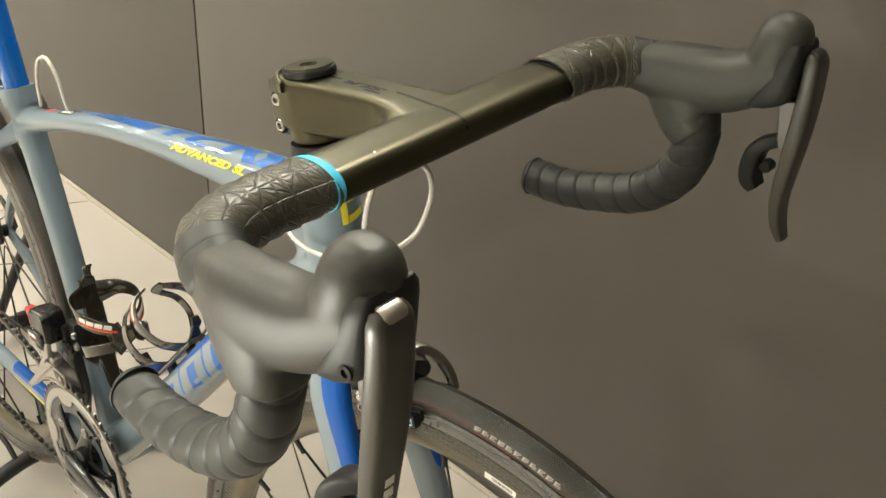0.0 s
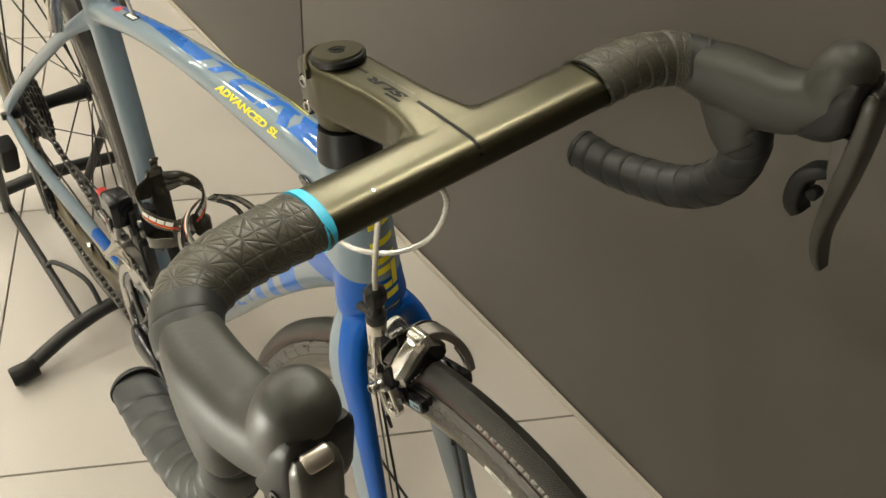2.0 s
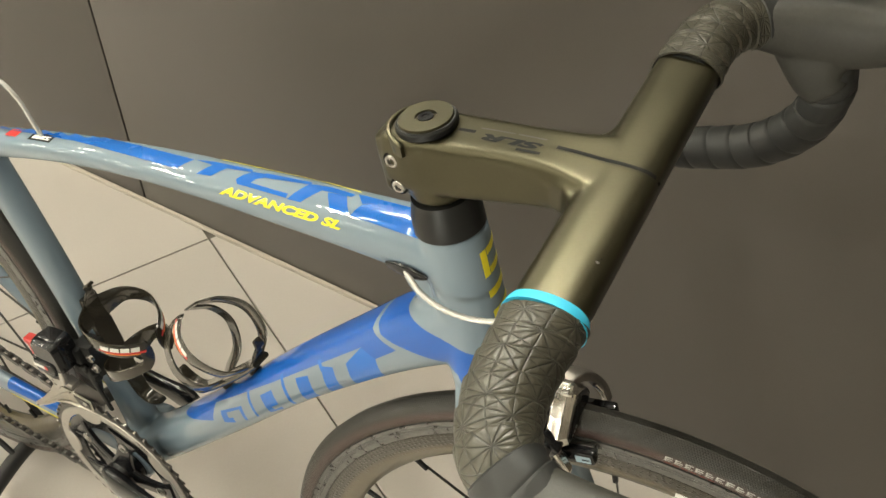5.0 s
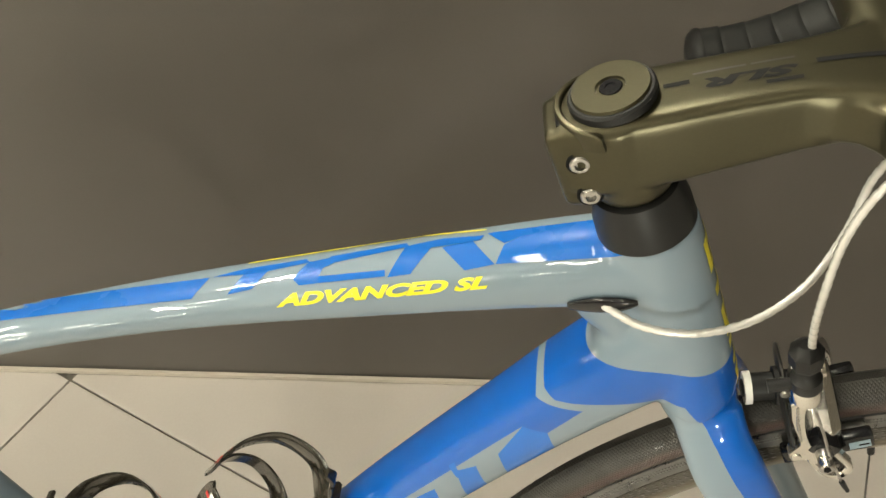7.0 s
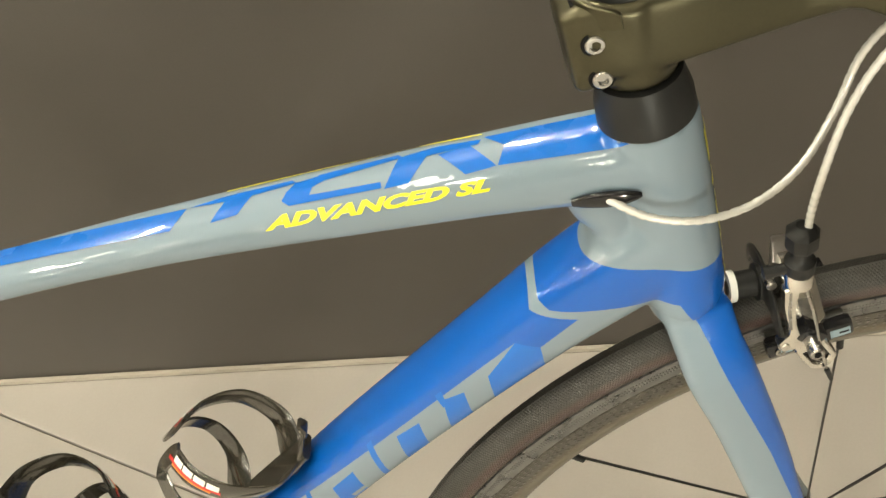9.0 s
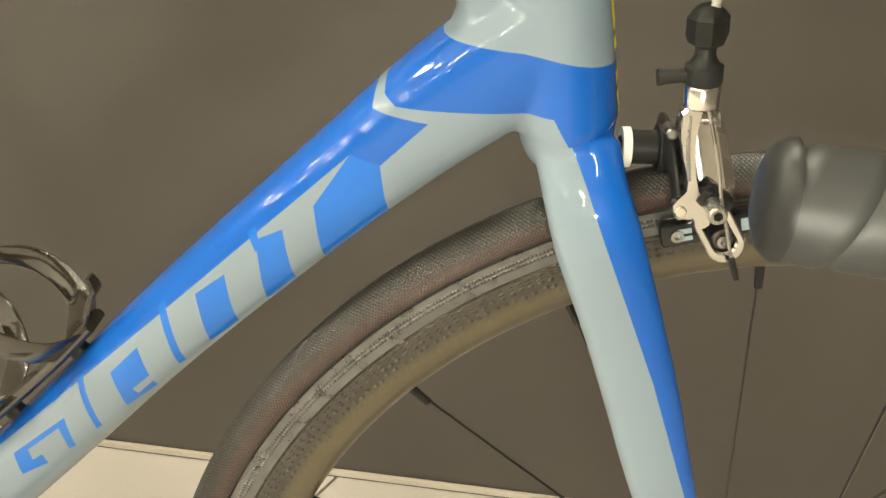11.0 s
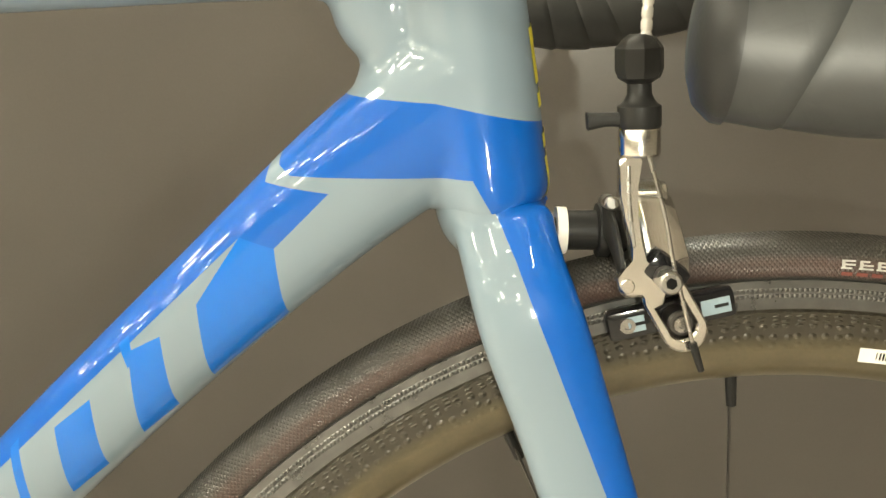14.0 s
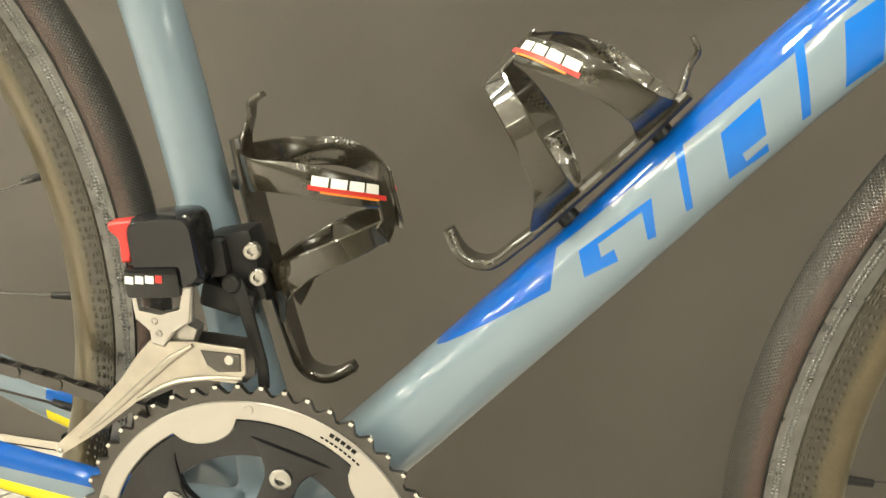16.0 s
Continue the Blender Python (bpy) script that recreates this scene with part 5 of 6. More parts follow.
tube(bm, [(-0.094, -0.012, 0.673, 0.0015, 0.005), (-0.0945, 0.008, 0.676, 0.0015, 0.005), (-0.092, 0.026, 0.667, 0.0015, 0.004), (-0.089, 0.032, 0.654, 0.0015, 0.003)], 14, 16, 3.0, (1, 0, 0))
brake_bit("return_spring", bm, DARK_METAL)
bm = bmesh.new()
rod(bm, (-0.096, -0.006, 0.6805), (-0.096, -0.018, 0.6815), 0.0028, n=16, bevel=0.0008)
brake_bit("centring_screw", bm, BOLT, "silver centring screw")
bm = bmesh.new()
tube(bm, [(-0.096, -0.004, 0.674, 0.0014, 0.007), (-0.0955, -0.022, 0.67, 0.0014, 0.006), (-0.093, -0.034, 0.658, 0.0014, 0.0035)], 14, 12, 3.0, (1, 0, 0))
brake_bit("return_spring", bm, BLACK)
# slot and its bolt at the foot of the arm, pad holder and cable clamp
bm = bmesh.new()
rod(bm, (-0.0696, -0.0372, 0.6403), (-0.0696, -0.024, 0.6403), 0.0051, n=24, bevel=0.0008)
brake_bit("pad_bolt", bm, DARK_METAL, "dark pad bolt")
bm = bmesh.new()
lathe(bm, (-0.0696, -0.0374, 0.6403), (0, -1, 0), [(0, 0), (0, 0.0034), (0.0014, 0.003), (0.0014, 0.0016), (0.0002, 0.0015), (0.0002, 0)], 16)
brake_bit("bolt_head", bm, BOLT)
bm = bmesh.new()
block(bm, (-0.0774, -0.034, 0.6598), (0.0165, 0.012, 0.0115), Matrix.Rotation(radians(35), 3, "Y"), 0.003)
brake_bit("clamp_block", bm, GLOSS_BLACK, "black cable clamp block")
bm = bmesh.new()
rod(bm, (-0.0784, -0.051, 0.6588), (-0.0784, -0.036, 0.6588), 0.0043, n=24, bevel=0.0008)
brake_bit("cable_clamp", bm, BOLT, "silver cable clamp bolt")
bm = bmesh.new()
# flat near-black hexagon painted on as the socket's shade
lathe(bm, (-0.0784, -0.0511, 0.6588), (0, -1, 0), [(0, 0), (0, 0.0022), (0.0003, 0.0022), (0.0003, 0)], 6)
brake_bit("bolt_socket_shade", bm, SCREW_HOLE)
bm = bmesh.new()
rod(bm, (-0.0917, -0.0398, 0.6541), (-0.0917, -0.037, 0.6541), 0.0028, n=16, bevel=0.0005)
brake_bit("small_screw", bm, STEEL)
PALE_BLUE = varied(material("pale_blue_print", (0.24, 0.32, 0.37), 0.5), (0.24, 0.32, 0.37), 200, 0.25)
TILT = Matrix.Rotation(radians(-16), 3, "Y")
for s in (-1, 1):
    bm = bmesh.new()
    block(bm, (-0.0705, 0.0225 * s, 0.6405), (0.0505, 0.0085, 0.0118), TILT, 0.0026)
    holder = brake_bit("pad_holder", bm, GLOSS_BLACK, "black brake pad holder")
    bm = bmesh.new()
    block(bm, (-0.0705, 0.0162 * s, 0.6405), (0.046, 0.006, 0.009), TILT, 0.0015)
    brake_bit("brake_pad", bm, RUBBER)
    for dx, wide in ((-0.0135, 0.0065), (0.0165, 0.0115)):
        bm = bmesh.new()
        block(bm, (-0.0705 + dx, 0.0268 * s, 0.6405 + dx * 0.287), (wide, 0.0006, 0.0062), TILT, 0.0002)
        brake_bit("print_bar", bm, PALE_BLUE)
        bm = bmesh.new()
        block(bm, (-0.0705 + dx + 0.002, 0.0271 * s, 0.6405 + (dx + 0.002) * 0.287), (0.0055, 0.0005, 0.0013), TILT, 0.0001)
        brake_bit("print_bar", bm, INK)
    bm = bmesh.new()
    lathe(bm, (-0.0875, 0.0265 * s, 0.6356), (0, s, 0), [(0, 0), (0, 0.0032), (0.0014, 0.003), (0.0014, 0.0015), (0.0004, 0.0014), (0.0004, 0)], 16)
    brake_bit("small_screw", bm, BOLT)
# barrel adjuster and cable
up = V(-0.1, 0, 1).normalized()
base_at = V(-0.0912, ARM_Y, 0.7025)


def on_barrel(a):
    return base_at + up * a


bm = bmesh.new()
lathe(bm, base_at, up, [(0, 0), (0, 0.0068), (0.001, 0.0077), (0.0096, 0.0077), (0.0104, 0.0072), (0.0104, 0)], 32)
brake_bit("barrel", bm, STEEL, "polished barrel")
bm = bmesh.new()
lathe(bm, on_barrel(0.0104), up, [(0, 0), (0, 0.0076), (0.001, 0.0081), (0.0078, 0.008), (0.0092, 0.006), (0.0122, 0.0044), (0.0168, 0.0044), (0.0168, 0)], 28)
brake_bit("collar", bm, BLACK, "ribbed black rubber collar")
bm = bmesh.new()
lathe(bm, on_barrel(0.0262), up, [(0, 0), (0, 0.0045), (0.002, 0.0078), (0.005, 0.0089), (0.0125, 0.0089), (0.0155, 0.0066), (0.0175, 0.0038), (0.0175, 0)], 8)
brake_bit("boot", bm, BLACK, "black hexagonal rubber boot")
bm = bmesh.new()
tube(bm, [(-0.0965, ARM_Y, 0.7155, 0.003, 0.003), (-0.104, ARM_Y, 0.715, 0.0032, 0.0026), (-0.1115, ARM_Y, 0.7138, 0.0036, 0.0034)], 12, 8, 2.5)
brake_bit("release_lever", bm, BLACK)
bm = bmesh.new()
round_tube(bm, [(-0.0893, -0.0395, 0.705), (-0.0813, -0.0445, 0.6809), (-0.0775, -0.0465, 0.666), (-0.0728, -0.0455, 0.653), (-0.0664, -0.0435, 0.6351)], 0.0008, 8, 24)
brake_bit("brake_wire", bm, BOLT, "bare brake wire")
bm = bmesh.new()
rod(bm, (-0.0664, -0.0436, 0.6351), (-0.0615, -0.0425, 0.6238), 0.0017, 0.0013, 10, 0.0003)
brake_bit("wire_cap", bm, BLACK)

RED_PRINT = varied(material("faint_red_print", (0.16, 0.04, 0.03), 0.6), (0.16, 0.04, 0.03), 300, 0.4)
# tyre print and rim label, drive side of the front wheel
def wheel_mark(a0, a1, r0, r1, y, mat, parent, name="print_bar", label="", steps=4, centre=HUB_F):
    bm = bmesh.new()
    lo, hi = [], []
    for k in range(steps + 1):
        a = radians(a0 + (a1 - a0) * k / steps)
        lo.append(bm.verts.new((centre.x + r0 * math.cos(a), y[0], centre.z + r0 * math.sin(a))))
        hi.append(bm.verts.new((centre.x + r1 * math.cos(a), y[1], centre.z + r1 * math.sin(a))))
    for k in range(steps):
        bm.faces.new((lo[k], lo[k + 1], hi[k + 1], hi[k]))
    bmesh.ops.recalc_face_normals(bm, faces=bm.faces)
    part(name, steered(bm), mat, parent, label)


for k in range(11):
    a1 = 90.2 - k * 1.28
    for q in range(3):
        lo, hi = ((0.3236, 0.3243), (0.3250, 0.3257), (0.3264, 0.3271))[q]
        flat = lambda r: -0.01295 + max(0.0, r - 0.3245) * 0.375
        wheel_mark(a1 - (0.95 if (k + q) % 3 else 0.7), a1 + 0.12 - 0.1 * q, lo, hi, (flat(lo), flat(hi)), PRINT, front_wheel, steps=1)
    wheel_mark(a1 - 0.22, a1 + 0.02, 0.3236, 0.3271, (flat(0.3236), flat(0.3271)), PRINT, front_wheel, steps=1)
for k in range(6):
    a1 = 90.2 - k * 1.1
    wheel_mark(a1 - 0.8, a1, 0.3208, 0.3222, (-0.01255, -0.0127), RED_PRINT, front_wheel, steps=1)
wheel_mark(82.0, 87.8, 0.2853, 0.2914, (-0.0114, -0.01215), WHITE, front_rim, "barcode_label", "white barcode label", 6)
for k in range(14):
    a1 = 86.4 - k * 0.27
    wheel_mark(a1 - (0.16 if k % 3 else 0.1), a1, 0.2868, 0.29, (-0.01175, -0.0121), INK, front_rim, "barcode_bar", steps=1)

# ---------------------------------------------------------------- crankset
RING_AT = V(BB.x, -0.0445, BB.z)
AX = V(0, -1, 0)


def polar(c, r, a, y=None):
    return V(c.x + r * math.cos(a), c.y if y is None else y, c.z + r * math.sin(a))


def toothed(bm, c, r_in, r_root, r_tip, teeth, thick):
    outline_o = []
    for k in range(teeth):
        for f, r in ((0.0, r_root), (0.3, r_tip), (0.5, r_tip), (0.8, r_root)):
            a = 2 * math.pi * (k + f) / teeth
            outline_o.append((r, a))
    rings = []
    for dy, which in ((thick / 2, "i"), (thick / 2, "o"), (-thick / 2, "o"), (-thick / 2, "i")):
        rings.append([polar(c, r if which == "o" else r_in, a, c.y + dy) for r, a in outline_o])
    vs = [[bm.verts.new(p) for p in r] for r in rings]
    n = len(outline_o)
    for i in range(4):
        a, b = vs[i], vs[(i + 1) % 4]
        for k in range(n):
            bm.faces.new((a[k], a[(k + 1) % n], b[(k + 1) % n], b[k]))
    bmesh.ops.recalc_face_normals(bm, faces=bm.faces)
    return bm


crankset = part("crankset", toothed(bmesh.new(), RING_AT, 0.09, 0.0992, 0.1038, 50, 0.0032), DARK_METAL, bike, "silver and black chainset with a toothed outer ring")
# silver face of the big ring, with lobes at the bolts
bm = bmesh.new()
BOLT_ANGLES = [radians(75 + 72 * k) for k in range(5)]


def inner_radius(a):
    d = min(abs((a - b + math.pi) % (2 * math.pi) - math.pi) for b in [t + radians(36) for t in BOLT_ANGLES])
    return 0.0845 - 0.012 * max(0.0, 1 - (d / 0.22) ** 2) ** 0.5 if d < 0.22 else 0.0845


rings = []
n = 180
for dy, kind in ((0.0, "i"), (-0.0012, "i2"), (-0.0012, "o2"), (-0.0002, "o")):
    rings.append([polar(RING_AT, {"i": inner_radius(2 * math.pi * k / n), "i2": inner_radius(2 * math.pi * k / n) + 0.0008, "o2": 0.0948, "o": 0.0955}[kind], 2 * math.pi * k / n, RING_AT.y - 0.0018 + dy) for k in range(n)])
vs = [[bm.verts.new(p) for p in r] for r in rings]
for i in range(4):
    a, b = vs[i], vs[(i + 1) % 4]
    for k in range(n):
        bm.faces.new((a[k], a[(k + 1) % n], b[(k + 1) % n], b[k]))
bmesh.ops.recalc_face_normals(bm, faces=bm.faces)
big = part("chainring", bm, MATT_ALLOY, crankset, "satin silver chainring face")
# bright worn tips of the teeth
for k in range(50):
    a = 2 * math.pi * (k + 0.4) / 50
    bm = bmesh.new()
    block(bm, (0, 0, 0), (0.0026, 0.0034, 0.0022), None, 0.0004)
    bm.transform(Matrix.Translation(polar(RING_AT, 0.1032, a)) @ Matrix.Rotation(-(a - math.pi / 2), 4, "Y"))
    part("tooth_tip", bm, STEEL, crankset)
bm = bmesh.new()
ring_solid(bm, RING_AT + V(0, 0.001, 0), AX, [(0.0625, 0.0), (0.0835, 0.0), (0.0835, 0.0026), (0.0635, 0.0026)], 96)
part("spider_ring", bm, GLOSS_BLACK, crankset, "black spider ring")
bm = bmesh.new()
toothed(bm, RING_AT + V(0, 0.007, 0), 0.062, 0.068, 0.073, 36, 0.003)
part("inner_ring", bm, DARK_METAL, crankset, "dark inner chainring")
# dark spider: five arms and a hub
for t in BOLT_ANGLES:
    bm = bmesh.new()
    rows = []
    for r, w, y in ((0.012, 0.017, -0.006), (0.03, 0.0115, -0.004), (0.045, 0.0095, -0.0025), (0.056, 0.0105, -0.001), (0.066, 0.018, -0.0005), (0.071, 0.024, 0.0)):
        p = polar(RING_AT, r, t, RING_AT.y + y)
        rows.append((*p, w, 0.0035))
    tube(bm, rows, 16, 14, 4.0, (-math.sin(t), 0, math.cos(t)))
    part("spider_arm", bm, GLOSS_BLACK, crankset, "black spider arm")
    c = polar(RING_AT, 0.0555, t, RING_AT.y - 0.0035)
    bm = bmesh.new()
    lathe(bm, c, AX, [(0, 0), (0, 0.0062), (0.0022, 0.0062), (0.0028, 0.0052), (0.0028, 0.0032), (0.0012, 0.003), (0.0012, 0)], 22)
    part("ring_bolt", bm, BOLT, crankset, "silver chainring bolt")
    c2 = polar(RING_AT, 0.091, t + radians(18), RING_AT.y - 0.003)
    bm = bmesh.new()
    lathe(bm, c2, AX, [(0, 0), (0, 0.0027), (0.0008, 0.0023), (0.0008, 0)], 14)
    part("rivet", bm, MATT_ALLOY, big)
bm = bmesh.new()
lathe(bm, RING_AT + V(0, 0.012, 0), AX, [(0, 0), (0, 0.02), (0.014, 0.021), (0.02, 0.0185), (0.026, 0.0175), (0.028, 0.012), (0.028, 0)], 32)
part("hub", bm, GLOSS_BLACK, crankset)
# small dark print on the ring: bars only
for k in range(5):
    a = radians(63.5 - k * 2.2)
    bm = bmesh.new()
    block(bm, (0, 0, 0), (0.0026, 0.0003, 0.0022))
    bm.transform(Matrix.Translation(polar(RING_AT, 0.0925, a, RING_AT.y - 0.0032)) @ Matrix.Rotation(-(a - math.pi / 2), 4, "Y"))
    part("print_bar", bm, INK, big, smooth=False)
for k in range(9):
    a = radians(66 - k * 1.9)
    bm = bmesh.new()
    block(bm, (0, 0, 0), (0.002, 0.0003, 0.0011))
    bm.transform(Matrix.Translation(polar(RING_AT, 0.0884, a, RING_AT.y - 0.0032)) @ Matrix.Rotation(-(a - math.pi / 2), 4, "Y"))
    part("print_bar", bm, INK, big, smooth=False)
for s, tip in ((-1, V(-0.408, 0, 0.277)), (1, V(-0.75, 0, 0.247))):
    d = (tip - V(BB.x, 0, BB.z)).normalized()
    bm = bmesh.new()
    tube(bm, [(*(V(BB.x, 0.062 * s, BB.z) - d * 0.012), 0.007, 0.016), (*V(BB.x, 0.064 * s, BB.z), 0.0085, 0.0195), (*(V(BB.x, 0.067 * s, BB.z) + d * 0.05), 0.0065, 0.0145), (*(V(BB.x, 0.071 * s, BB.z) + d * 0.12), 0.006, 0.0125), (*(V(BB.x, 0.073 * s, BB.z) + d * 0.17), 0.0065, 0.0135), (*(V(BB.x, 0.073 * s, BB.z) + d * 0.182), 0.004, 0.008)], 20, 24, 3.0, (0, 1, 0))
    part("crank_arm", bm, GLOSS_BLACK, crankset, "glossy black carbon crank arm")
    if s > 0:
        continue
    c = V(BB.x, 0.073 * s, BB.z) + d * 0.17
    bm = bmesh.new()
    rod(bm, c, c + V(0, 0.055 * s, 0), 0.0075, 0.006, 16, 0.001)
    tube(bm, [(c.x - 0.045, c.y + 0.034 * s, c.z + 0.008, 0.014, 0.005), (c.x - 0.015, c.y + 0.034 * s, c.z + 0.004, 0.024, 0.009), (c.x + 0.02, c.y + 0.034 * s, c.z - 0.003, 0.027, 0.009), (c.x + 0.042, c.y + 0.034 * s, c.z - 0.009, 0.018, 0.006), (c.x + 0.052, c.y + 0.034 * s, c.z - 0.013, 0.012, 0.004)], 16, 16, 3.0, (0, 1, 0))
    part("pedal", bm, BLACK, crankset, "black clipless road pedal")

# ---------------------------------------------------------------- front derailleur
SIDE2 = Matrix.Rotation(radians(90), 4, "X")
bm = bmesh.new()
tube(bm, [(-0.628, -0.029, 0.436, 0.016, 0.017), (-0.628, -0.031, 0.436, 0.0185, 0.0195), (-0.6275, -0.044, 0.4365, 0.02, 0.0205), (-0.627, -0.054, 0.437, 0.0195, 0.02), (-0.627, -0.0575, 0.437, 0.017, 0.0175)], 36, 0, 5.0, (1, 0, 0.2))
derailleur = part("front_derailleur", bm, GLOSS_BLACK, bike, "black and silver electronic front derailleur with a red latch")


def mech_bit(name, bm, mat, label="", smooth=True):
    return part(name, bm, mat, derailleur, label, smooth)


bm = bmesh.new()
plate(bm, [(-0.6575, 0.4465), (-0.6575, 0.4495), (-0.6445, 0.4525), (-0.643, 0.4435), (-0.645, 0.43), (-0.6495, 0.429), (-0.6515, 0.44), (-0.6535, 0.444)], 0.011, Matrix.Translation((0, -0.0505, 0)) @ SIDE2, 0.0014)
mech_bit("latch", bm, RED, "red battery latch")
bm = bmesh.new()
block(bm, (-0.632, -0.0455, 0.4215), (0.031, 0.03, 0.017), Matrix.Rotation(radians(-8), 3, "Y"), 0.004)
mech_bit("motor_cover", bm, GLOSS_BLACK)
for k, (x, w) in enumerate(((-0.6435, 0.0045), (-0.638, 0.0045), (-0.6325, 0.0045))):
    bm = bmesh.new()
    block(bm, (x, -0.0608, 0.4222 + 0.0008 * k), (w, 0.0005, 0.004))
    mech_bit("print_bar", bm, WHITE, smooth=False)
bm = bmesh.new()
block(bm, (-0.6275, -0.0608, 0.4246), (0.0035, 0.0005, 0.004))
mech_bit("print_bar", bm, RED, smooth=False)
bm = bmesh.new()
plate(bm, [(-0.6455, 0.414), (-0.643, 0.414), (-0.6415, 0.405), (-0.63, 0.4035), (-0.617, 0.4085), (-0.6155, 0.421), (-0.6115, 0.421), (-0.612, 0.402), (-0.622, 0.394), (-0.627, 0.386), (-0.634, 0.387), (-0.635, 0.394), (-0.643, 0.4)], 0.006, Matrix.Translation((0, -0.054, 0)) @ SIDE2, 0.0012)
mech_bit("link", bm, MATT_ALLOY, "silver link arm")
for x, z in ((-0.632, 0.4), (-0.6295, 0.3935)):
    bm = bmesh.new()
    lathe(bm, (x, -0.0565, z), AX, [(0, 0), (0, 0.0022), (0.0012, 0.002), (0.0012, 0.001), (0.0004, 0.001), (0.0004, 0)], 12)
    mech_bit("limit_screw", bm, BOLT)
bm = bmesh.new()
block(bm, (-0.618, -0.046, 0.392), (0.012, 0.012, 0.014), Matrix.Rotation(radians(20), 3, "Y"), 0.003)
mech_bit("pivot_block", bm, MATT_ALLOY)
GUIDE = varied(material("worn_guide_alloy", (0.4, 0.375, 0.33), 0.34, 1.0), (0.4, 0.375, 0.33), 35, 0.45, 0.34, 0.14, 0.0002, 90)
for y, mat, low in ((-0.0535, GUIDE, 0.0), (-0.0385, DARK_METAL, 0.006)):
    bm = bmesh.new()
    plate(bm, [(-0.636, 0.388), (-0.612, 0.3905), (-0.584, 0.39), (-0.583, 0.376 - low), (-0.588, 0.3705 - low), (-0.604, 0.37 - low), (-0.621, 0.3655 - low), (-0.642, 0.3535 - low), (-0.6685, 0.329 - low / 2), (-0.6885, 0.3135), (-0.6925, 0.3145), (-0.6915, 0.319), (-0.672, 0.34), (-0.653, 0.3635), (-0.6425, 0.38)], 0.0016, Matrix.Translation((0, y, 0)) @ SIDE2, 0.0005)
    mech_bit("cage_plate", bm, mat, "long silver chain guide plate")
bm = bmesh.new()
tube(bm, [(-0.612, -0.0545, 0.3885, 0.0012, 0.0018), (-0.623, -0.055, 0.38, 0.002, 0.0016), (-0.64, -0.055, 0.363, 0.0022, 0.0014), (-0.662, -0.0548, 0.34, 0.0014, 0.001), (-0.678, -0.0545, 0.325, 0.0006, 0.0004)], 12, 18, 2.0, (1, 0, 0))
mech_bit("ridge", bm, GUIDE)
bm = bmesh.new()
tube(bm, [(-0.585, -0.0545, 0.3735, 0.001, 0.0012), (-0.604, -0.0552, 0.3715, 0.0014, 0.0018), (-0.622, -0.0552, 0.3665, 0.0014, 0.0018), (-0.643, -0.055, 0.3535, 0.001, 0.0014)], 12, 18, 2.0, (1, 0, 0))
mech_bit("lower_lip", bm, GUIDE)
bm = bmesh.new()
plate(bm, [(-0.6075, 0.3865), (-0.586, 0.387), (-0.5855, 0.3775), (-0.598, 0.3755), (-0.604, 0.379)], 0.0014, Matrix.Translation((0, -0.0548, 0)) @ SIDE2, 0.0004)
mech_bit("cage_insert", bm, DARK_METAL)
bm = bmesh.new()
rod(bm, (-0.5915, -0.0552, 0.3835), (-0.5915, -0.0567, 0.3835), 0.0026, n=14, bevel=0.0003)
mech_bit("rivet", bm, MATT_ALLOY)
bm = bmesh.new()
rod(bm, (-0.689, -0.0542, 0.3158), (-0.689, -0.0555, 0.3158), 0.0014, n=10, bevel=0.0003)
mech_bit("rivet", bm, BOLT)
# mount on the seat tube
bm = bmesh.new()
block(bm, (-0.5985, -0.0205, 0.4245), (0.028, 0.022, 0.04), Matrix.Rotation(radians(-16), 3, "Y"), 0.004)
block(bm, (-0.611, -0.03, 0.43), (0.02, 0.016, 0.02), Matrix.Rotation(radians(-10), 3, "Y"), 0.003)
block(bm, (-0.6, -0.033, 0.409), (0.03, 0.012, 0.014), Matrix.Rotation(radians(10), 3, "Y"), 0.003)
mech_bit("mount", bm, BLACK, "black braze-on mount")
for x, z in ((-0.588, 0.4365), (-0.5845, 0.4225)):
    bm = bmesh.new()
    lathe(bm, (x, -0.0315, z), AX, [(0, 0), (0, 0.0048), (0.003, 0.0048), (0.004, 0.004), (0.004, 0.0022), (0.002, 0.002), (0.002, 0)], 18)
    mech_bit("mount_bolt", bm, BOLT, "silver hex bolt")
bm = bmesh.new()
tube(bm, [(-0.596, -0.036, 0.419, 0.005, 0.0025), (-0.592, -0.0375, 0.412, 0.0045, 0.0022), (-0.585, -0.038, 0.392, 0.0035, 0.002), (-0.58, -0.0375, 0.374, 0.0032, 0.002), (-0.579, -0.0365, 0.362, 0.003, 0.002)], 12, 16, 3.0, (1, 0, 0))
mech_bit("chain_catcher", bm, BLACK, "black chain catcher arm")
bm = bmesh.new()
lathe(bm, (-0.597, -0.0365, 0.419), AX, [(0, 0), (0, 0.005), (0.004, 0.005), (0.005, 0.004), (0.005, 0)], 18)
mech_bit("catcher_bolt", bm, BLACK)


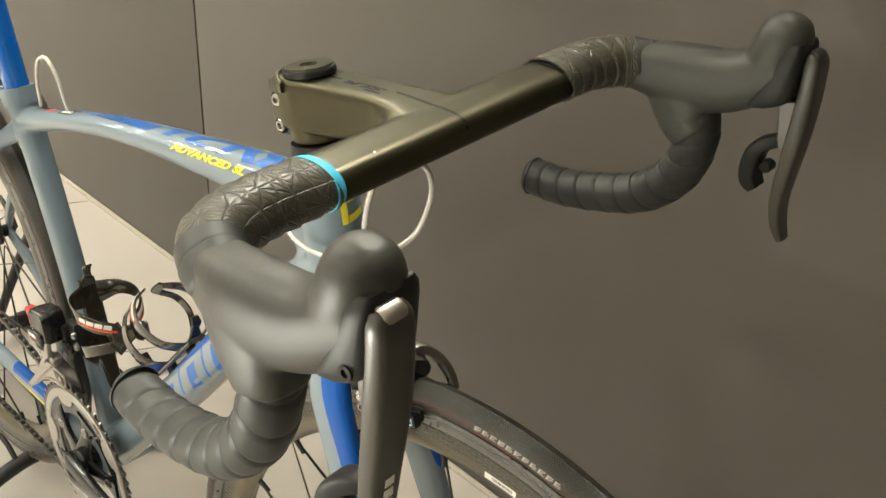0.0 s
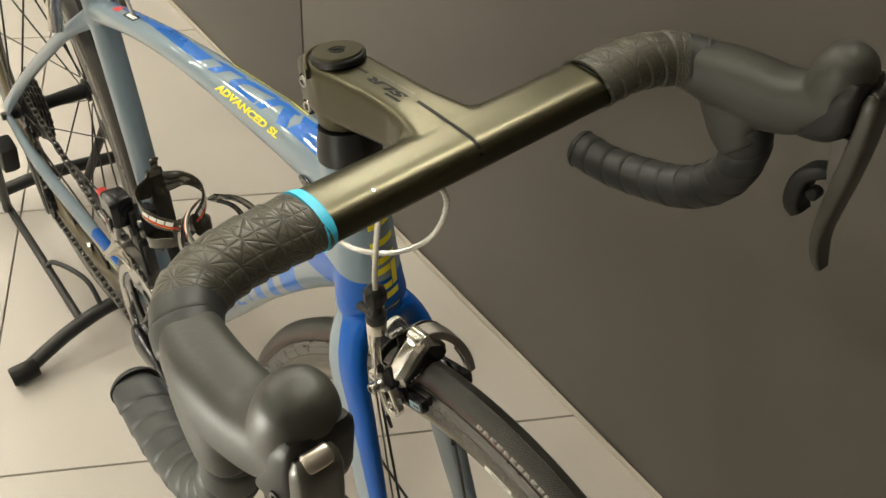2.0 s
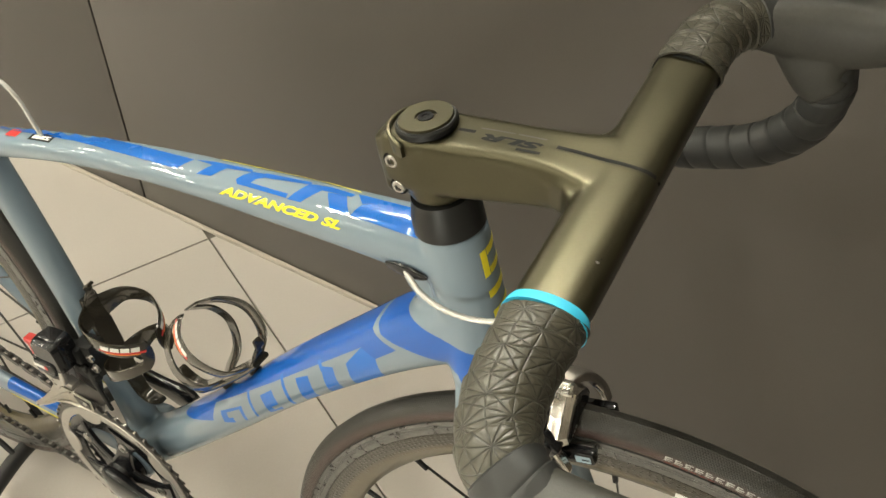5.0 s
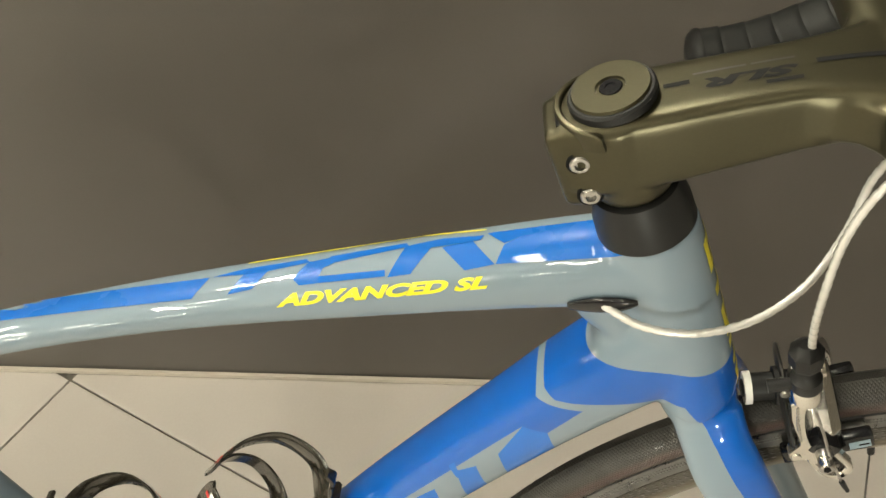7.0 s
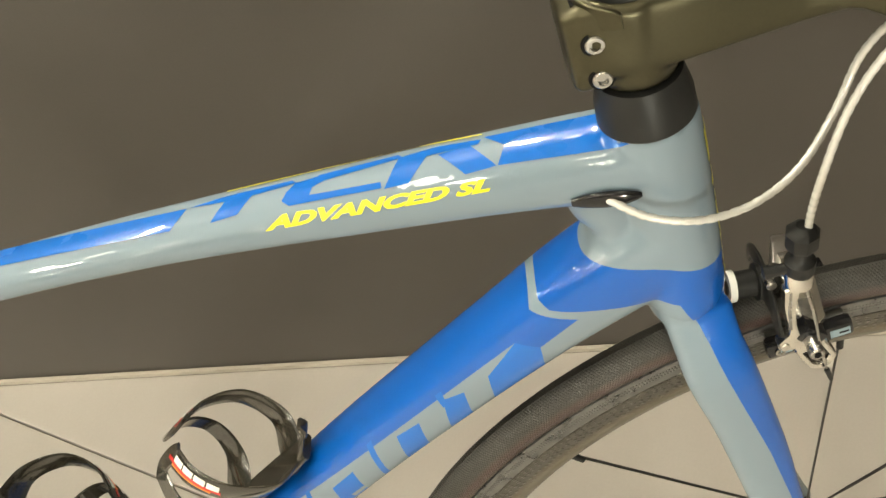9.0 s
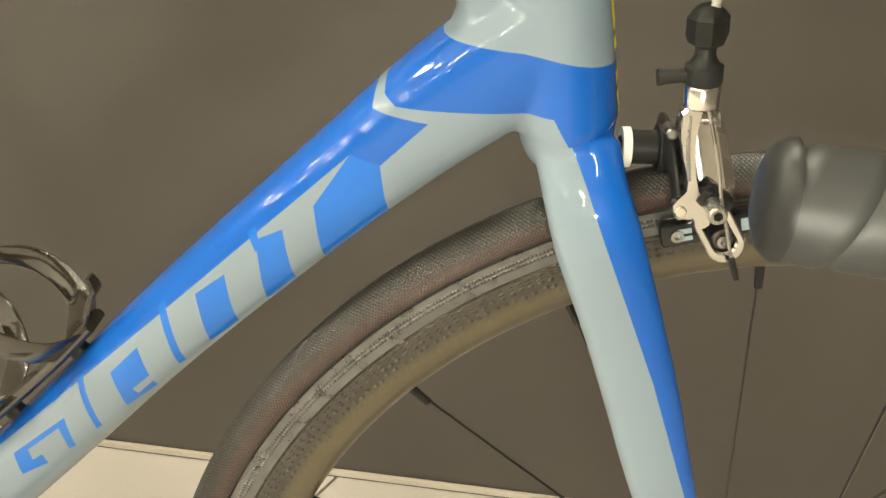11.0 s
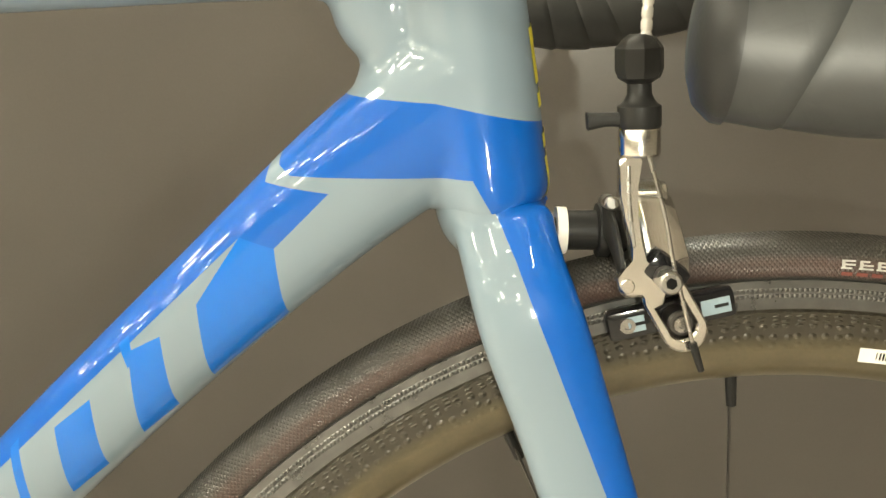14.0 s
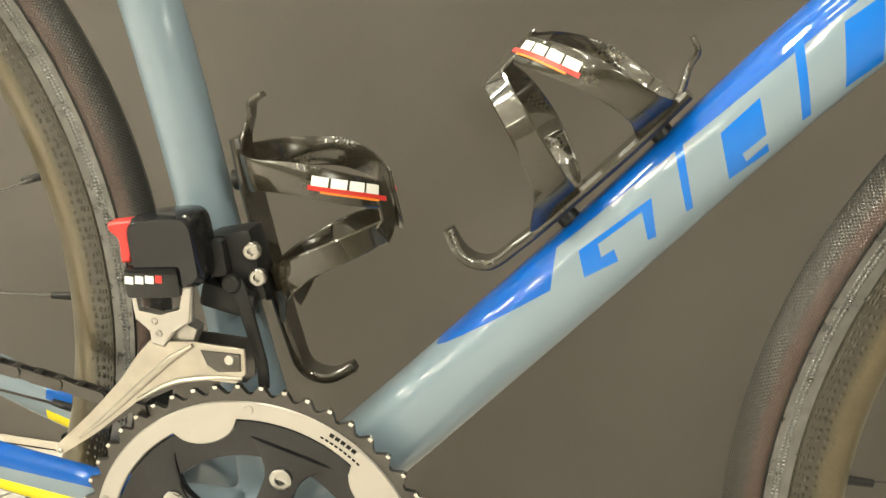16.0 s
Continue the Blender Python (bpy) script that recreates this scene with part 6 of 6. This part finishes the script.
# ---------------------------------------------------------------- bottle cages
def band_strip(bm, pts, normals, width, thick=0.0018, steps=26):
    """A flat carbon band along points; normals point out of the band's face."""
    p = catmull([(*a, *b, w) for a, b, w in zip(pts, normals, width)], steps)
    rings = []
    for i in range(len(p)):
        tan = Vector(p[min(i + 1, len(p) - 1)][:3] - p[max(i - 1, 0)][:3]).normalized()
        nn = Vector(p[i][3:6])
        nn = (nn - tan * nn.dot(tan)).normalized()
        w = tan.cross(nn)
        h = p[i][6] / 2
        c = Vector(p[i][:3])
        e = thick / 2
        rings.append([c + w * h + nn * e * 0.3, c + w * h * 0.86 + nn * e, c - w * h * 0.86 + nn * e, c - w * h + nn * e * 0.3, c - w * h - nn * e * 0.3, c - w * h * 0.86 - nn * e, c + w * h * 0.86 - nn * e, c + w * h - nn * e * 0.3])
    skin(bm, rings)
    return bm


def bottle_cage(at, along, away, tall, label):
    """A moulded carbon cage: spine on the tube, a loop on each side of the bottle, a hook above and a lip below."""
    at, a, nrm = Vector(at), Vector(along).normalized(), Vector(away).normalized()
    side = V(0, 1, 0)
    R = 0.0375

    def on(phi, hgt, r=R):
        """phi: 0 at the tube, 180 at the front."""
        t = radians(abs(phi))
        return at + a * hgt + nrm * (0.005 + R - r * math.cos(t)) + side * (math.copysign(1, phi) * r * math.sin(t))

    def out(phi):
        t = radians(abs(phi))
        return nrm * -math.cos(t) + side * (math.copysign(1, phi) * math.sin(t))

    bm = bmesh.new()
    band_strip(bm, [at + a * 0.055 + nrm * 0.005, at + a * 0.03 + nrm * 0.004, at - a * 0.02 + nrm * 0.004, at - a * 0.06 + nrm * 0.005, at - a * 0.08 + nrm * 0.008, at - a * 0.087 + nrm * 0.02, at - a * 0.0835 + nrm * 0.036], [nrm, nrm, nrm, nrm, nrm + a * 0.6, a, a], [0.02, 0.024, 0.022, 0.018, 0.016, 0.015, 0.008], 0.0055, 34)
    cage = part("bottle_cage", bm, WEAVE, bike, label)
    bm = bmesh.new()
    band_strip(bm, [at + a * 0.045 + nrm * 0.005, at + a * 0.055 + nrm * 0.009, at + a * 0.064 + nrm * 0.0145, at + a * tall + nrm * 0.017, at + a * (tall + 0.003) + nrm * 0.024], [nrm, nrm - a * 0.3, nrm, nrm - a * 0.3, -a], [0.02, 0.014, 0.009, 0.011, 0.008], 0.003, 20)
    part("hook", bm, WEAVE, cage, "upturned top hook")
    for s in (-1, 1):
        bm = bmesh.new()
        band_strip(bm, [on(14 * s, 0.036), on(50 * s, 0.037), on(95 * s, 0.031), on(130 * s, 0.02), on(158 * s, 0.012)], [out(f * s) for f in (14, 50, 95, 130, 158)], [0.027, 0.018, 0.0165, 0.016, 0.015], 0.0022, 26)
        band_strip(bm, [on(158 * s, 0.017), on(163 * s, 0.008), on(160 * s, -0.004), on(150 * s, -0.009)], [out(f * s) for f in (158, 163, 160, 150)], [0.0155, 0.0135, 0.0125, 0.0125], 0.0022, 14)
        band_strip(bm, [on(155 * s, -0.0075), on(125 * s, -0.0085), on(90 * s, -0.0125), on(50 * s, -0.0215), on(12 * s, -0.033)], [out(f * s) for f in (155, 125, 90, 50, 12)], [0.0125, 0.013, 0.014, 0.019, 0.034], 0.0022, 26)
        part("arm", bm, WEAVE, cage, "woven carbon arm")
        # label: white, red and orange bars
        for f0, f1, h0, wid, mat in ((104, 158, 0.0355, 0.005, WHITE), (100, 163, 0.0315, 0.0026, RED), (108, 154, 0.0297, 0.0011, ORANGE)):
            cuts = 4 if mat is WHITE else 1
            for q in range(cuts):
                g0, g1 = f0 + (f1 - f0) * q / cuts, f0 + (f1 - f0) * (q + (0.86 if cuts > 1 else 1)) / cuts
                bm = bmesh.new()
                fs = [g0 + (g1 - g0) * w / 3 for w in range(4)]
                drop = lambda f: -0.00029 * (f - 84)
                band_strip(bm, [on(f * s, h0 + drop(f), R + 0.0016) for f in fs], [out(f * s) for f in fs], [wid] * 4, 0.0004, 6)
                part("print_bar", bm, mat, cage)
    for hgt in (0.032, -0.032):
        bm = bmesh.new()
        lathe(bm, at + a * hgt - nrm * 0.004, nrm, [(0, 0), (0, 0.006), (0.006, 0.006), (0.0095, 0.0058), (0.0105, 0.0045), (0.0105, 0)], 18)
        part("cage_bolt", bm, BLACK, cage, "black cage bolt")
    return cage


st_dir = V(-0.286, 0, 0.958).normalized()
st_away = V(0.958, 0, 0.286).normalized()
bottle_cage(V(-0.6005, 0, 0.44) - st_dir * 0.0055 + st_away * 0.002, st_dir, st_away, 0.071, "glossy carbon bottle cage on the seat tube")
dt_dir = V(0.665, 0, 0.747).normalized()
dt_away = V(-0.747, 0, 0.665).normalized()
bottle_cage(V(-0.4095, 0, 0.482) + dt_dir * 0.006 + dt_away * 0.004, dt_dir, dt_away, 0.0715, "glossy carbon bottle cage on the down tube")

# ---------------------------------------------------------------- rear end: brake, cassette, derailleur, chain
bm = bmesh.new()
tube(bm, [(-0.735, -0.04, 0.62, 0.006, 0.008), (-0.742, -0.03, 0.66, 0.007, 0.009), (-0.744, 0.0, 0.675, 0.009, 0.01), (-0.742, 0.03, 0.66, 0.007, 0.009), (-0.735, 0.04, 0.62, 0.006, 0.008)], 16, 24, 2.8)
rear_brake = part("rear_brake", bm, STEEL, bike, "polished silver rear brake calliper")
for s in (-1, 1):
    bm = bmesh.new()
    block(bm, (-0.757, 0.0265 * s, 0.602), (0.04, 0.0085, 0.011), Matrix.Rotation(radians(-38), 3, "Y"), 0.003)
    part("pad_holder", bm, GLOSS_BLACK, rear_brake)
bm = bmesh.new()
block(bm, (-0.75, -0.006, 0.683), (0.03, 0.03, 0.012), Matrix.Rotation(radians(25), 3, "Y"), 0.004)
part("arm_cover", bm, GLOSS_BLACK, rear_brake)

cassette = None
for k in range(9):
    r = 0.026 + k * 0.0035
    y = -0.05 + k * 0.0036
    bm = bmesh.new()
    toothed(bm, V(HUB_R.x, y, HUB_R.z), 0.017, r - 0.002, r + 0.0025, 12 + 2 * k, 0.0018)
    if cassette is None:
        cassette = part("cassette", bm, DARK_METAL, bike, "dark steel cassette of stepped sprockets")
    else:
        part("sprocket", bm, DARK_METAL, cassette)
rear_mech = part("rear_derailleur", block(bmesh.new(), (-0.975, -0.083, 0.303), (0.034, 0.026, 0.05), Matrix.Rotation(radians(15), 3, "Y"), 0.008), BLACK, bike, "black rear derailleur with two jockey wheels")
J1, J2 = V(-0.972, -0.049, 0.27), V(-0.945, -0.049, 0.212)
for c, nm in ((J1, "jockey_wheel"), (J2, "jockey_wheel")):
    part(nm, toothed(bmesh.new(), c, 0.006, 0.0185, 0.022, 12, 0.004), BLACK, rear_mech)
for y in (-0.056, -0.042):
    bm = bmesh.new()
    tube(bm, [(J1.x - 0.004, y, J1.z + 0.012, 0.001, 0.01), (*V(J1.x, y, J1.z), 0.001, 0.012), (*V(J2.x, y, J2.z), 0.001, 0.011), (J2.x + 0.003, y, J2.z - 0.01, 0.001, 0.007)], 12, 10, 3, (0, 1, 0))
    part("cage_plate", bm, BLACK, rear_mech)

# chain: links strung round ring, cassette and jockey wheels
CH_Y0, CH_Y1 = -0.0375, -0.041
loop = [polar(V(BB.x, CH_Y0, BB.z), 0.0705, radians(a)) for a in range(100, -80, -8)]
loop += [V(J2.x, CH_Y1 - 0.006, J2.z - 0.0205), V(J2.x - 0.019, CH_Y1 - 0.006, J2.z - 0.004), V(J2.x - 0.012, CH_Y1 - 0.006, J2.z + 0.016), V(J1.x + 0.008, CH_Y1 - 0.006, J1.z - 0.012), V(J1.x + 0.0195, CH_Y1 - 0.006, J1.z + 0.004)]
loop += [polar(V(HUB_R.x, CH_Y1, HUB_R.z), 0.035, radians(a)) for a in (-60, -100, -150, 170, 140, 110, 95)]
pts = np.array([tuple(p) for p in loop + [loop[0]]])
arc = np.r_[0, np.cumsum(np.linalg.norm(np.diff(pts, axis=0), axis=1))]
bm = bmesh.new()
pitch = 0.0127
count = int(arc[-1] / pitch)
for k in range(count):
    c0, c1 = [Vector([np.interp(t % arc[-1], arc, pts[:, i]) for i in range(3)]) for t in (k * pitch, (k + 1) * pitch)]
    d = c1 - c0
    ang = math.atan2(d.z, d.x)
    wide = 0.0032 if k % 2 else 0.0023
    for s in (-1, 1):
        m = Matrix.Translation((c0 + c1) / 2 + V(0, wide * s, 0)) @ Matrix.Rotation(-ang, 4, "Y")
        prof = []
        for q in range(14):
            t = 2 * math.pi * q / 14
            prof.append((0.0062 * (1 if math.cos(t) > 0 else -1) + 0.0041 * math.cos(t), (0.0042 if abs(math.cos(t)) > 0.25 else 0.0034) * math.sin(t)))
        rings = [[m @ V(px, dy, pz) for px, pz in prof] for dy in (-0.0005, 0.0005)]
        skin(bm, rings)
    rod(bm, c0 - V(0, 0.0034, 0), c0 + V(0, 0.0034, 0), 0.0036, n=8)
part("chain", bm, DARK_METAL, bike, "dark oiled roller chain")

# ---------------------------------------------------------------- rear stand
stand = empty("bicycle_stand", "black steel rear wheel stand with capped splayed feet on the tiles", "bike stand")


def leg(name, pts, r=0.0105):
    bm = bmesh.new()
    round_tube(bm, pts, r, 16, 20)
    return part(name, bm, STAND, stand)


leg("front_leg", [(-0.838, -0.168, 0.0165), (-0.858, -0.08, 0.04), (-0.866, 0.0, 0.05), (-0.858, 0.08, 0.04), (-0.838, 0.168, 0.0165)], 0.0115)
leg("back_leg", [(-1.245, -0.168, 0.0165), (-1.23, -0.08, 0.04), (-1.225, 0.0, 0.05), (-1.23, 0.08, 0.04), (-1.245, 0.168, 0.0165)], 0.0115)
for s in (-1, 1):
    leg("side_rail", [(-0.861, 0.066 * s, 0.044), (-1.05, 0.066 * s, 0.046), (-1.229, 0.066 * s, 0.044)], 0.0065)
    leg("upright", [(-1.17, 0.07 * s, 0.05), (-1.08, 0.085 * s, 0.2), (-0.986, 0.098 * s, 0.345)], 0.0075)
    leg("brace", [(-0.861, 0.03 * s, 0.052), (-0.9, 0.034 * s, 0.082), (-0.98, 0.06 * s, 0.072), (-1.0, 0.066 * s, 0.05)], 0.004)
    bm = bmesh.new()
    block(bm, (-0.984, 0.097 * s, 0.356), (0.024, 0.016, 0.034), None, 0.004)
    part("axle_hook", bm, STAND, stand, "black axle cup")
for x in (-0.836, -1.247):
    for y in (-0.172, 0.172):
        bm = bmesh.new()
        lathe(bm, (x, y, 0.0165), (0, math.copysign(1, y), -0.08), [(-0.022, 0), (-0.022, 0.0135), (-0.02, 0.0148), (0.016, 0.0152), (0.019, 0.0135), (0.019, 0)], 20)
        part("foot_cap", bm, BLACK, stand, "ribbed black rubber foot cap")
